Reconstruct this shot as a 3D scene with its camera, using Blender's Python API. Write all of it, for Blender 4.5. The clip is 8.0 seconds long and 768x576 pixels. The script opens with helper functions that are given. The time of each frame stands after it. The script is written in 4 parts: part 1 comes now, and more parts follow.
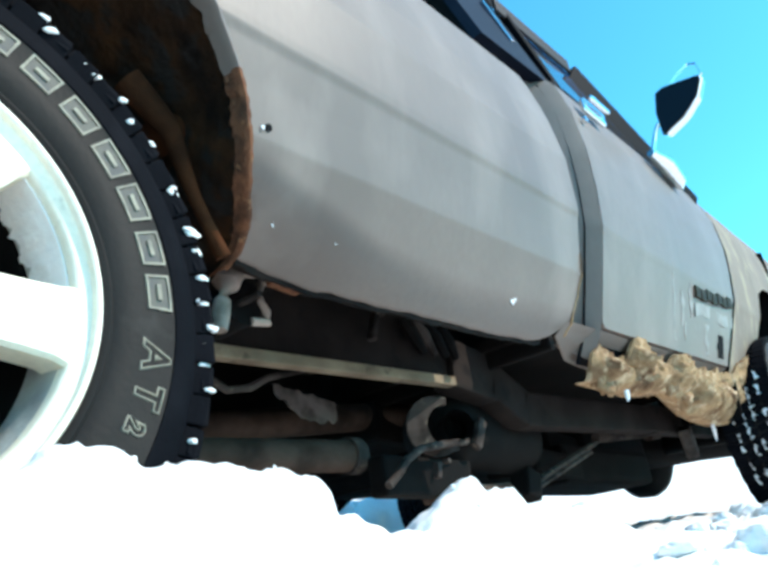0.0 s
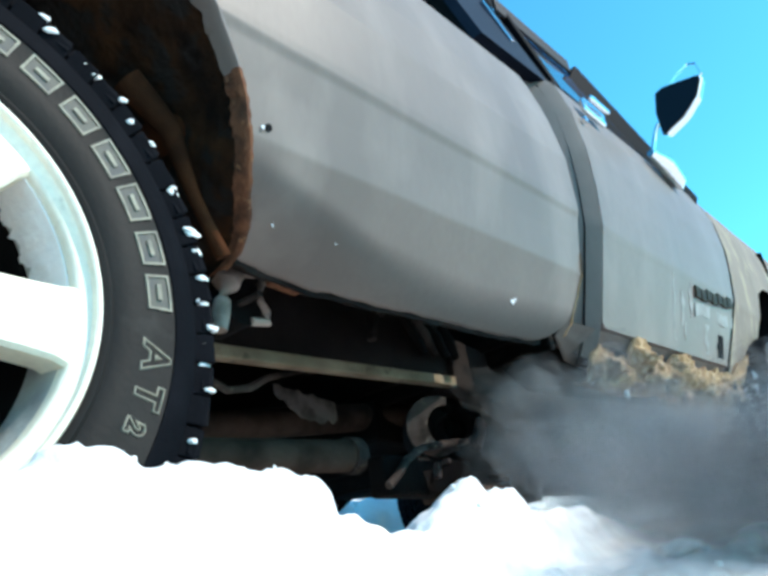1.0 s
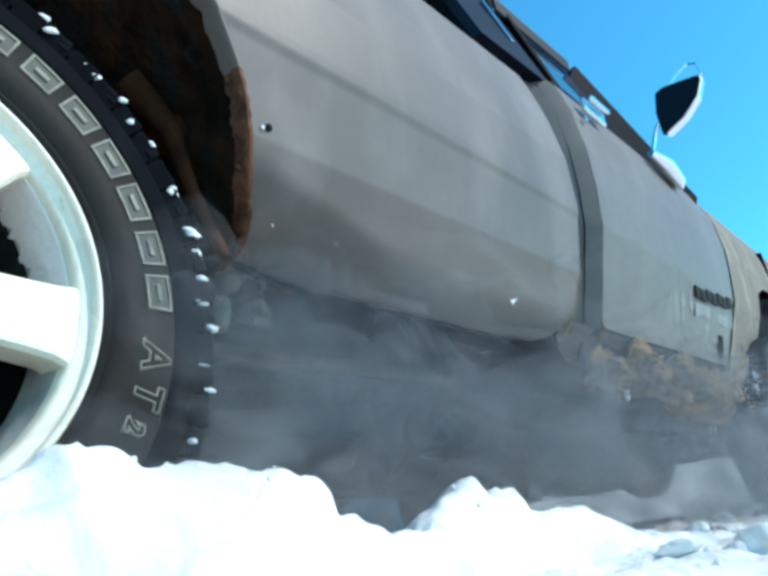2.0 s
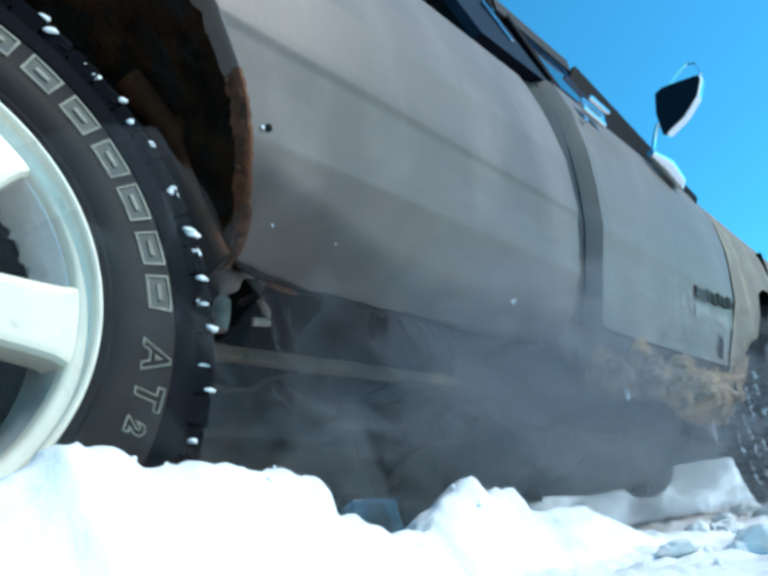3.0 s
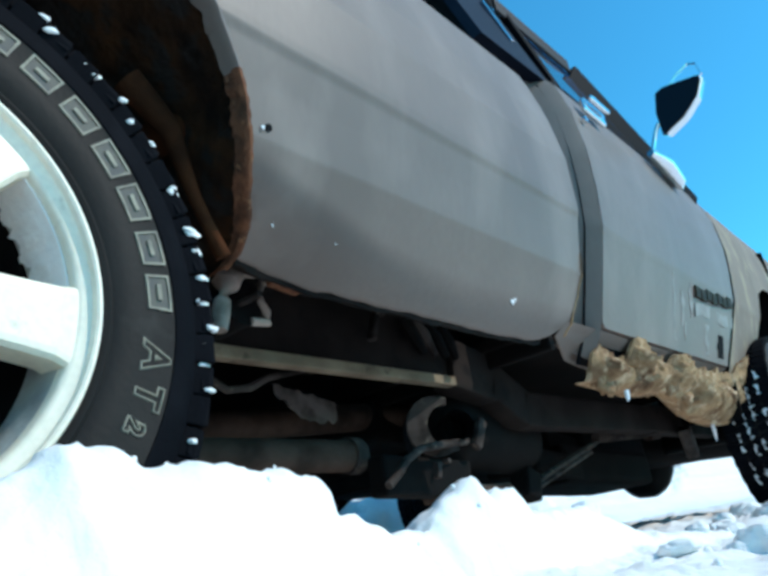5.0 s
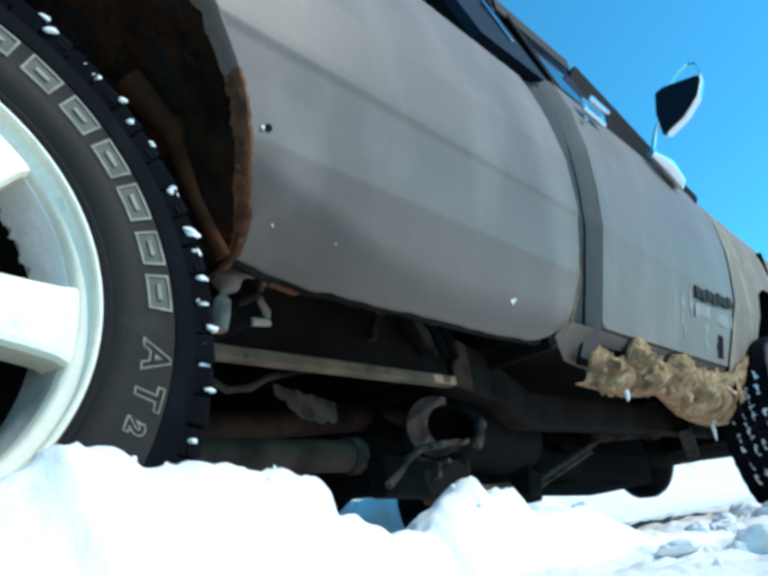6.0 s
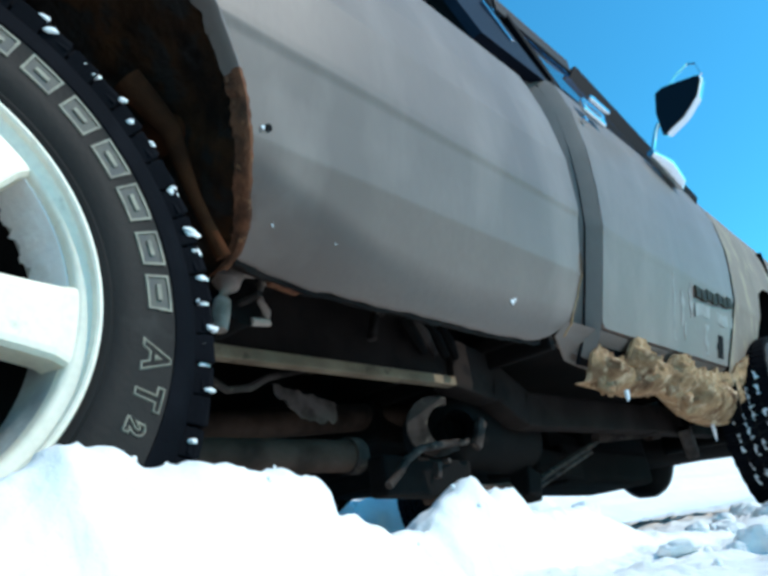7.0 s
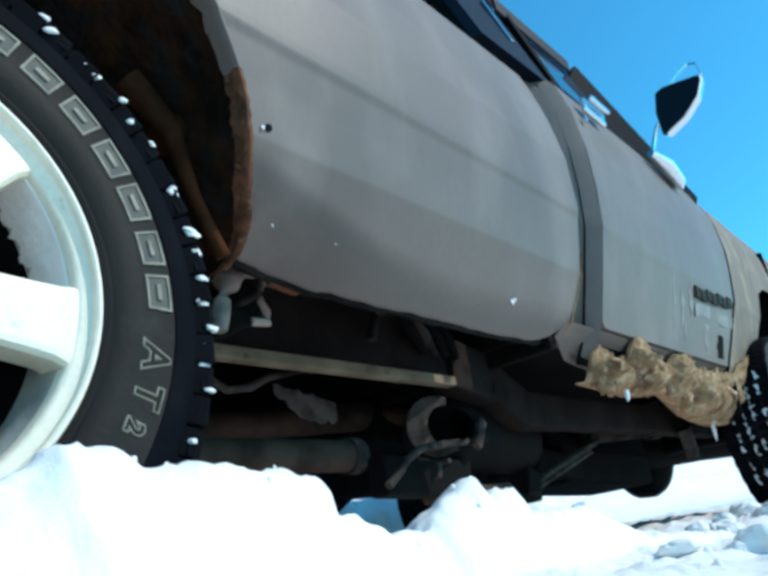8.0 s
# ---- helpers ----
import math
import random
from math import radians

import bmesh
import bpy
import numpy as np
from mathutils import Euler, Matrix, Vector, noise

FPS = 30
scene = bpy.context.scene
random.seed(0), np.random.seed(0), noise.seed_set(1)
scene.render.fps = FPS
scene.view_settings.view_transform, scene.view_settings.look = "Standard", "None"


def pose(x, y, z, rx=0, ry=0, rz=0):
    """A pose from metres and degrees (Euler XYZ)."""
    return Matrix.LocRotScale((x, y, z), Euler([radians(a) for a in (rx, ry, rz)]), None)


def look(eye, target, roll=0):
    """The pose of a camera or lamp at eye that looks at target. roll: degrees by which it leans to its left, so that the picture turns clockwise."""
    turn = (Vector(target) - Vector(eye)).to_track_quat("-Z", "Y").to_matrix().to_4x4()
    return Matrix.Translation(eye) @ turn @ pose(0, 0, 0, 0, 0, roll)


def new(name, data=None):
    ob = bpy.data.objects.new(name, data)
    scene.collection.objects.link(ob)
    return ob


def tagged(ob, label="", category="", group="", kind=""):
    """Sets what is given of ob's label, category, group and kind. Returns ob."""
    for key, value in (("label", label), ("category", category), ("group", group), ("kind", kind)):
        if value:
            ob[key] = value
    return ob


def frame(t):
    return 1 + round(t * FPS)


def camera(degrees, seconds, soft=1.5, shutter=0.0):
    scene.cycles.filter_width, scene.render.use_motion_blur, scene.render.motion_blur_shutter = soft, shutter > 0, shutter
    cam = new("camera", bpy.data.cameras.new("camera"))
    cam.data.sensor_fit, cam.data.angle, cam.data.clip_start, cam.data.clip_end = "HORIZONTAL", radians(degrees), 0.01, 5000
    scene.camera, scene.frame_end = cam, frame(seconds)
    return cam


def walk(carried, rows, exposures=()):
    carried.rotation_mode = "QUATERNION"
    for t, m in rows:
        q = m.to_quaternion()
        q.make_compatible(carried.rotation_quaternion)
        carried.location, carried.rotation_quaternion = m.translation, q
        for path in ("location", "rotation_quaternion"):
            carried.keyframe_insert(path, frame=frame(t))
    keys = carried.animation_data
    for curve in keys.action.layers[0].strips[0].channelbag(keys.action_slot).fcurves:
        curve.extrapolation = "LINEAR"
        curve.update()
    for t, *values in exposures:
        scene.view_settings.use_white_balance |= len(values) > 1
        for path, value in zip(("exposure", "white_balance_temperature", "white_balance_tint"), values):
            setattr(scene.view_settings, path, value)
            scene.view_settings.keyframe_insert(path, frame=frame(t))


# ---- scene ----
HZ = 0.36            # hub height over the rut floor
cam = camera(56, 8.0, soft=3.6)
EYE = (-0.131, -0.610, 0.080)
YAW, PITCH, ROLL = radians(36.82), radians(20.33), -10.05
AIM = (EYE[0] + math.cos(PITCH) * math.cos(YAW), EYE[1] + math.cos(PITCH) * math.sin(YAW), EYE[2] + math.sin(PITCH))
STAND = look(EYE, AIM, ROLL)
walk(cam, [(0.0, STAND), (8.0, STAND)], exposures=[(0.0, 0.90, 6750, 10), (0.6, 0.88, 6750, 10), (1.5, 0.60, 6600, 10), (2.8, 0.18, 6150, 8), (4.3, 0.14, 6150, 6), (4.7, 0.14, 6250, 8), (5.8, 0.16, 6250, 8), (8.0, 0.14, 6250, 8)])

# ---- light ----
SUN_EL, SUN_AZ = radians(38), radians(-63)      # azimuth of the sun, from +X towards +Y
world = bpy.data.worlds.new("sky")
scene.world = world
world.use_nodes = True
wn = world.node_tree
sky = wn.nodes.new("ShaderNodeTexSky")
sky.sky_type, sky.sun_disc = "NISHITA", False
sky.sun_elevation, sky.sun_rotation = SUN_EL, radians(90) - SUN_AZ
sky.air_density, sky.dust_density, sky.ozone_density = 1.0, 0.3, 2.0
wn.nodes["Background"].inputs["Strength"].default_value = 0.192
tint = wn.nodes.new("ShaderNodeMix")
tint.data_type, tint.blend_type = "RGBA", "MULTIPLY"
tint.inputs["Factor"].default_value = 1.0
tint.inputs[7].default_value = (0.28, 1.0, 1.14, 1)       # deep clear winter blue
wn.links.new(sky.outputs["Color"], tint.inputs[6])
wn.links.new(tint.outputs[2], wn.nodes["Background"].inputs["Color"])
sun_data = bpy.data.lights.new("sun", "SUN")
sun_data.energy, sun_data.angle, sun_data.color = 3.2, radians(0.6), (1.0, 0.92, 0.82)
sun = new("sun", sun_data)
sun_dir = Vector((math.cos(SUN_EL) * math.cos(SUN_AZ), math.cos(SUN_EL) * math.sin(SUN_AZ), math.sin(SUN_EL)))
sun.matrix_basis = look(sun_dir * 30, (0, 0, 0))


# ---- materials ----
def mat(name, base, rough=0.6, metal=0.0, second=None, scale=8.0, mixed=(0.45, 0.65), fine=60.0, bump=0.1,
        third=None, third_scale=25.0, third_mix=(0.6, 0.7), depth=0.004, coat=0.0, fine_tint=0.12, stretch=(1, 1, 1), spec=0.5):
    """Colour in two or three tones by noise at object scale, with grain and relief."""
    m = bpy.data.materials.new(name)
    m.use_nodes = True
    t = m.node_tree
    b = t.nodes["Principled BSDF"]
    b.inputs["Roughness"].default_value, b.inputs["Metallic"].default_value = rough, metal
    b.inputs["Coat Weight"].default_value = coat
    b.inputs["Specular IOR Level"].default_value = spec
    co = t.nodes.new("ShaderNodeTexCoord")
    mp = t.nodes.new("ShaderNodeMapping")
    mp.inputs["Scale"].default_value = stretch
    t.links.new(co.outputs["Object"], mp.inputs["Vector"])

    def noise_node(s, detail=6):
        n = t.nodes.new("ShaderNodeTexNoise")
        n.inputs["Scale"].default_value, n.inputs["Detail"].default_value = s, detail
        t.links.new(mp.outputs["Vector"], n.inputs["Vector"])
        return n

    def ramp(src, lo, hi):
        r = t.nodes.new("ShaderNodeMapRange")
        r.inputs["From Min"].default_value, r.inputs["From Max"].default_value = lo, hi
        t.links.new(src, r.inputs["Value"])
        return r.outputs["Result"]

    def blend(fac, a, c):
        x = t.nodes.new("ShaderNodeMix")
        x.data_type = "RGBA"
        t.links.new(fac, x.inputs["Factor"])
        for s, v in ((6, a), (7, c)):
            if hasattr(v, "is_linked"):
                t.links.new(v, x.inputs[s])
            else:
                x.inputs[s].default_value = (*v, 1)
        return x.outputs[2]

    grain = noise_node(fine, 4)
    dark = tuple(v * (1 - fine_tint) for v in base)
    col = blend(ramp(grain.outputs["Fac"], 0.3, 0.7), dark, base)
    if second:
        col = blend(ramp(noise_node(scale).outputs["Fac"], *mixed), col, second)
    if third:
        col = blend(ramp(noise_node(third_scale, 8).outputs["Fac"], *third_mix), col, third)
    t.links.new(col, b.inputs["Base Color"])
    bp = t.nodes.new("ShaderNodeBump")
    bp.inputs["Strength"].default_value, bp.inputs["Distance"].default_value = bump, depth
    t.links.new(grain.outputs["Fac"], bp.inputs["Height"])
    t.links.new(bp.outputs["Normal"], b.inputs["Normal"])
    return m


PAINT = mat("weathered_grey_paint", (0.188, 0.146, 0.125), 0.46, 0.0, (0.138, 0.108, 0.094), 2.6, (0.34, 0.70), 90, 0.03,
            (0.225, 0.18, 0.156), 6.0, (0.5, 0.8), stretch=(1, 1, 0.4), spec=0.25)
RUST = mat("rusty_steel", (0.165, 0.068, 0.036), 0.9, 0, (0.065, 0.032, 0.02), 30, (0.42, 0.64), 150, 0.8, (0.22, 0.11, 0.06), 70, spec=0.1)
# near-black on purpose: shade under the truck and in gaps is in the colour
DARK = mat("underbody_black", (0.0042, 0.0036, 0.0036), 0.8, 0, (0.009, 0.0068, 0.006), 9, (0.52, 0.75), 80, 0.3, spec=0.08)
STEEL = mat("dirty_steel", (0.060, 0.047, 0.042), 0.8, 0.0, (0.016, 0.0125, 0.0115), 14, (0.42, 0.62), 100, 0.3, (0.105, 0.084, 0.068), 40, spec=0.08)
SHIELD = mat("dull_crumpled_steel", (0.15, 0.122, 0.108), 0.8, 0.0, (0.06, 0.048, 0.043), 20, (0.42, 0.65), 70, 0.4, spec=0.12)
TANSTEEL = mat("silt_coated_steel", (0.066, 0.043, 0.033), 0.85, 0, (0.022, 0.0145, 0.0115), 10, (0.42, 0.68), 90, 0.3, spec=0.1)
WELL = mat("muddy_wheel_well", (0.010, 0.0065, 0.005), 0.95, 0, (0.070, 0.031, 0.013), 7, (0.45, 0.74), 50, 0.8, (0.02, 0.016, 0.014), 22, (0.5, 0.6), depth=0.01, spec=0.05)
# paler than the other silted steel: light off the snow is in the colour
FLANGE = mat("snow_lit_silt_flange", (0.21, 0.165, 0.115), 0.9, 0, (0.115, 0.086, 0.06), 9, (0.4, 0.68), 90, 0.3, (0.06, 0.046, 0.036), 24, (0.62, 0.74), spec=0.08)
FRAME = mat("dark_brown_frame", (0.0125, 0.0092, 0.0082), 0.9, 0, (0.023, 0.0175, 0.0155), 6, (0.42, 0.68), 70, 0.4, (0.008, 0.007, 0.007), 16, (0.58, 0.72), spec=0.08)
BRACE = mat("mud_coated_brace", (0.062, 0.022, 0.0095), 0.95, 0, (0.028, 0.011, 0.0055), 18, (0.4, 0.65), 80, 0.6, spec=0.05)
MUD = mat("frozen_tan_mud", (0.37, 0.235, 0.130), 0.95, 0, (0.13, 0.066, 0.036), 11, (0.45, 0.68), 60, 1.0, (0.54, 0.385, 0.25), 24, (0.53, 0.70), depth=0.008, spec=0.1)
CASTGREY = mat("pale_cast_steel", (0.37, 0.28, 0.235), 0.8, 0, (0.16, 0.13, 0.105), 22, (0.45, 0.65), 100, 0.3, spec=0.2)
RUBBER = mat("tyre_rubber", (0.0105, 0.0088, 0.008), 0.6, 0, (0.0150, 0.0128, 0.0115), 7, (0.4, 0.7), 130, 0.15, (0.026, 0.0235, 0.021), 20, (0.62, 0.8), spec=0.14)
# tread's shade is put into the colour: darker and bluer than the sidewall
TREADRUBBER = mat("tread_shade_rubber", (0.0032, 0.0035, 0.0052), 0.8, 0, (0.006, 0.0063, 0.0085), 14, (0.5, 0.75), 120, 0.2, spec=0.05)
# upper cab, darker and bluer than the grey side panels
NAVY = mat("dark_navy_upper_cab", (0.006, 0.008, 0.016), 0.5, 0, (0.010, 0.013, 0.022), 8, (0.4, 0.7), 90, 0.03, spec=0.06)
LETTER = mat("raised_letter_outline", (0.24, 0.22, 0.165), 0.7, 0, (0.14, 0.128, 0.10), 40, (0.45, 0.65), 200, 0.1)
LETTER_IN = mat("worn_letter_fill", (0.075, 0.07, 0.056), 0.7, 0, (0.05, 0.05, 0.048), 60, (0.4, 0.6), 200, 0.1)
ALLOY = mat("painted_alloy", (0.86, 0.77, 0.62), 0.42, 0.0, (0.72, 0.63, 0.49), 12, (0.45, 0.75), 120, 0.08, (0.50, 0.42, 0.32), 35, (0.66, 0.78))
BARREL = mat("salt_stained_barrel", (0.50, 0.50, 0.47), 0.7, 0.2, (0.30, 0.29, 0.27), 12, (0.45, 0.65), 90, 0.3)
CHROME = mat("chrome", (0.85, 0.86, 0.88), 0.12, 1.0, fine=40, bump=0.02)
BLACK = mat("black_trim", (0.005, 0.005, 0.0065), 0.65, fine=120, bump=0.05, spec=0.05)
EMBLEM = mat("tarnished_emblem", (0.035, 0.027, 0.018), 0.6, 0, (0.012, 0.010, 0.008), 60, (0.45, 0.6), 120, 0.1, spec=0.08)
DUSTY = mat("mud_dusted_paint", (0.238, 0.188, 0.150), 0.7, 0.0, (0.178, 0.138, 0.112), 5, (0.4, 0.66), 90, 0.1, (0.34, 0.28, 0.19), 14, (0.52, 0.72), stretch=(1, 1, 0.4), spec=0.15)
# dark blue sky reflected in the mirror is put into this base colour
SKYGLASS = mat("sky_toned_mirror_glass", (0.003, 0.004, 0.008), 0.06, 0.0, fine=20, bump=0.0, fine_tint=0.0, spec=0.2)
PLASTIC = mat("brown_rain_guard", (0.020, 0.013, 0.012), 0.6, fine=90, bump=0.05, spec=0.2)
FLAKE = mat("flaked_pale_paint", (0.27, 0.245, 0.225), 0.6, 0, (0.18, 0.16, 0.145), 30, (0.4, 0.65), 120, 0.2)
SNOW = mat("snow", (0.87, 0.84, 0.81), 0.85, 0, (0.80, 0.775, 0.75), 5, (0.45, 0.7), 45, 0.6, (0.82, 0.805, 0.79), 16, depth=0.008, fine_tint=0.05)
ICE = mat("packed_snow", (0.80, 0.82, 0.84), 0.6, 0, (0.66, 0.68, 0.70), 30, (0.45, 0.7), 90, 0.5, depth=0.004)
GLASS = bpy.data.materials.new("tinted_glass")
GLASS.use_nodes = True
gb = GLASS.node_tree.nodes["Principled BSDF"]
gb.inputs["Base Color"].default_value = (0.22, 0.38, 0.60, 1)
gb.inputs["Roughness"].default_value, gb.inputs["Transmission Weight"].default_value = 0.03, 1.0


# ---- mesh helpers ----
def mesh_of(name, verts, faces, material, smooth=False):
    me = bpy.data.meshes.new(name)
    me.from_pydata([tuple(v) for v in verts], [], faces)
    me.materials.append(material)
    bm = bmesh.new()
    bm.from_mesh(me)
    bmesh.ops.recalc_face_normals(bm, faces=bm.faces)
    bm.to_mesh(me)
    bm.free()
    if smooth:
        me.shade_smooth()
    return me


def part(name, me, parent, label="", at=None):
    ob = new(name, me)
    ob.parent = parent
    if at:
        ob.matrix_basis = at
    if label:
        ob["label"] = label
    return ob


def from_bm(name, bm, material, smooth=False):
    me = bpy.data.meshes.new(name)
    bmesh.ops.recalc_face_normals(bm, faces=bm.faces)
    bm.to_mesh(me)
    bm.free()
    me.materials.append(material)
    if smooth:
        me.shade_smooth()
    return me


def sheet(name, rows, material, thick=0.004, smooth=True, inward=(0, 1, 0)):
    """A skin from rows of points, given thickness along a direction."""
    n, k = len(rows), len(rows[0])
    off = Vector(inward) * thick
    verts = [Vector(p) for r in rows for p in r]
    verts += [v + off for v in verts]
    m = n * k
    faces = []
    for i in range(n - 1):
        for j in range(k - 1):
            a, b, c, d = i * k + j, i * k + j + 1, (i + 1) * k + j + 1, (i + 1) * k + j
            faces += [(a, b, c, d), (m + d, m + c, m + b, m + a)]
    edge = [(j, j + 1) for j in range(k - 1)] + [((n - 1) * k + j + 1, (n - 1) * k + j) for j in range(k - 1)]
    edge += [((i + 1) * k, i * k) for i in range(n - 1)] + [(i * k + k - 1, (i + 1) * k + k - 1) for i in range(n - 1)]
    faces += [(b, a, m + a, m + b) for a, b in edge]
    me = mesh_of(name, verts, faces, material)
    if smooth:
        me.shade_smooth()
        me.set_sharp_from_angle(angle=radians(40))
    return me


def box_bm(bm, size, m, bevel=0.004):
    got = bmesh.ops.create_cube(bm, size=1.0, matrix=m @ Matrix.Diagonal((*size, 1)))
    edges = list({e for v in got["verts"] for e in v.link_edges})
    if bevel:
        bmesh.ops.bevel(bm, geom=edges, offset=bevel, segments=2, affect="EDGES", profile=0.6)


def box(name, size, at, material, bevel=0.004):
    bm = bmesh.new()
    box_bm(bm, size, at, bevel)
    return from_bm(name, bm, material)


def tube(name, points, radius, material, sides=16, closed_ends=True, radii=None):
    """A round bar or pipe through points."""
    pts = [Vector(p) for p in points]
    verts, faces = [], []
    up = Vector((0.13, 0.21, 0.97)).normalized()
    for i, p in enumerate(pts):
        d = (pts[min(i + 1, len(pts) - 1)] - pts[max(i - 1, 0)]).normalized()
        if abs(d.dot(up)) > 0.95:
            up = Vector((0.9, 0.2, 0.1)).normalized()
        a = d.cross(up).normalized()
        b = a.cross(d)
        r = radii[i] if radii else radius
        for s in range(sides):
            q = 2 * math.pi * s / sides
            verts.append(p + (a * math.cos(q) + b * math.sin(q)) * r)
    for i in range(len(pts) - 1):
        for s in range(sides):
            s2 = (s + 1) % sides
            faces.append((i * sides + s, i * sides + s2, (i + 1) * sides + s2, (i + 1) * sides + s))
    if closed_ends:
        faces.append(tuple(range(sides)))
        faces.append(tuple(range((len(pts) - 1) * sides, len(pts) * sides)))
    me = mesh_of(name, verts, faces, material)
    me.shade_smooth()
    me.set_sharp_from_angle(angle=radians(40))
    return me


def beam(name, p0, p1, wide, high, material, bevel=0.004):
    """A straight bar of rectangular section from p0 to p1."""
    p0, p1 = Vector(p0), Vector(p1)
    turn = (p1 - p0).to_track_quat("X", "Z").to_matrix().to_4x4()
    return box(name, ((p1 - p0).length, wide, high), Matrix.Translation((p0 + p1) / 2) @ turn, material, bevel)


def lathe(name, profile, material, steps=96, smooth=True, closed=False):
    """Turns a profile of (radius, y) about the y axis."""
    verts, faces, k = [], [], len(profile)
    for s in range(steps):
        a = 2 * math.pi * s / steps
        verts += [(r * math.cos(a), y, r * math.sin(a)) for r, y in profile]
    for s in range(steps):
        t = (s + 1) % steps
        for j in range(k - 1 + closed):
            j2 = (j + 1) % k
            faces.append((s * k + j, s * k + j2, t * k + j2, t * k + j))
    me = mesh_of(name, verts, faces, material)
    if smooth:
        me.shade_smooth()
        me.set_sharp_from_angle(angle=radians(35))
    return me


def lerp(table, x):
    return float(np.interp(x, [p[0] for p in table], [p[1] for p in table]))


# ---- snow ground ----
CREST = [(-1.5, 0.13), (-0.3, 0.145), (0.046, 0.155), (0.062, 0.161), (0.070, 0.174), (0.076, 0.178), (0.085, 0.175), (0.092, 0.168), (0.110, 0.171), (0.136, 0.161), (0.174, 0.164),
         (0.203, 0.161), (0.239, 0.157), (0.284, 0.153), (0.296, 0.147), (0.300, 0.129), (0.308, 0.122), (0.334, 0.117), (0.351, 0.110), (0.369, 0.103), (0.414, 0.100), (0.428, 0.112), (0.451, 0.124),
         (0.474, 0.131), (0.490, 0.140), (0.504, 0.146), (0.517, 0.130), (0.523, 0.122), (0.541, 0.130), (0.556, 0.133), (0.578, 0.131), (0.586, 0.116), (0.600, 0.104), (0.73, 0.102), (0.793, 0.088), (0.89, 0.060), (1.174, 0.036), (1.6, 0.03), (9.0, 0.0)]


def ground_z(x, y):
    near = 0.006 + 0.010 * noise.noise((x * 3, y * 3, 0.3)) + 0.02 * max(0.0, min(1.0, (x - 1.0)))
    w = lerp([(0.16, 0.075), (0.26, 0.024), (0.36, 0.022), (0.43, 0.042)], x) if y < -0.2 else 0.12
    g = math.exp(-((y + 0.2) / w) ** 2) if abs(y + 0.2) < 0.6 else 0.0
    slope = 0.45 * max(0.0, min(1.0, (y + 0.62) / 0.42)) ** 2 if y < -0.2 else 0.0
    g = max(g, slope)
    z = near + max(0.0, lerp(CREST, x + (0.035 * noise.noise((x * 9, y * 9, 6)) + 0.02 * noise.noise((x * 25, y * 25, 4))) * (1 - g)) - 0.003 - near) * g
    bank = max(0.0, min(1.0, (y - 2.2) / 2.1))
    z += bank * bank * (3 - 2 * bank) * (0.80 + 0.12 * max(0.0, min(2.0, x - 3.5)) + 0.22 * noise.noise((x * 0.8, y * 0.7, 4.0)) + 0.12 * noise.fractal((x * 2.5, y * 2.5, 2.0), 0.7, 2.0, 5) + 0.12 * abs(noise.noise((x * 4, y * 4, 8))))
    rough = 0.004 if x < 0.7 and y < 0.1 else 0.004 + 0.016 * max(0.0, min(1.0, (x - 0.7) / 0.5, 1.5))
    z += rough * (noise.fractal((x * 16, y * 16, 1.7), 0.9, 2.1, 4)) * (1 - 0.5 * g) + 0.011 * noise.fractal((x * 9, y * 9, 5.0), 0.9, 2.2, 4) * (1 - g) * (1.0 if x < 1.0 else 0.5) + 0.03 * noise.noise((x * 2.2, y * 2.2, 9)) * max(0.0, min(1.0, y - 0.3))
    if x < 1.0 and -0.5 < y < 0.1:
        z += 0.0050 * noise.fractal((x * 45, y * 45, 3.0), 0.8, 2.1, 3) + 0.004 * max(0.0, noise.noise((x * 24, y * 24, 7.0)))
    return z


def build_ground():
    def far(a, s, n):
        return [a + s * (1.32 ** i - 1) / 0.32 for i in range(1, n)]
    xs = [-0.45 - v for v in reversed(far(0, 0.05, 34))] + list(np.arange(-0.45, -0.1, 0.01)) + list(np.arange(-0.1, 0.8, 0.005)) + list(np.arange(0.8, 1.3, 0.01)) + list(np.arange(1.3, 6.5, 0.04)) + far(6.5, 0.07, 32)
    ys = [-0.75 - v for v in reversed(far(0, 0.03, 34))] + list(np.arange(-0.75, -0.34, 0.01)) + list(np.arange(-0.34, -0.08, 0.005)) + list(np.arange(-0.08, 0.2, 0.01)) + list(np.arange(0.2, 3.8, 0.035)) + far(3.8, 0.07, 32)
    k = len(ys)
    verts = [(x, y, ground_z(x, y) if abs(x) < 30 and abs(y) < 30 else (0.7 if y > 3 else 0.02)) for x in xs for y in ys]
    faces = [(i * k + j, (i + 1) * k + j, (i + 1) * k + j + 1, i * k + j + 1) for i in range(len(xs) - 1) for j in range(k - 1)]
    me = bpy.data.meshes.new("ground")
    me.from_pydata(verts, [], faces)
    me.materials.append(SNOW)
    me.shade_smooth()
    tagged(new("ground", me), "churned white snow heaped beside the truck", "snow", kind="structure")


build_ground()

# ---- pickup truck ----
truck = new("pickup_truck")
truck.location = (0, 0, HZ)
tagged(truck, "weathered grey pickup truck with rusty arches and caked mud", "pickup truck")

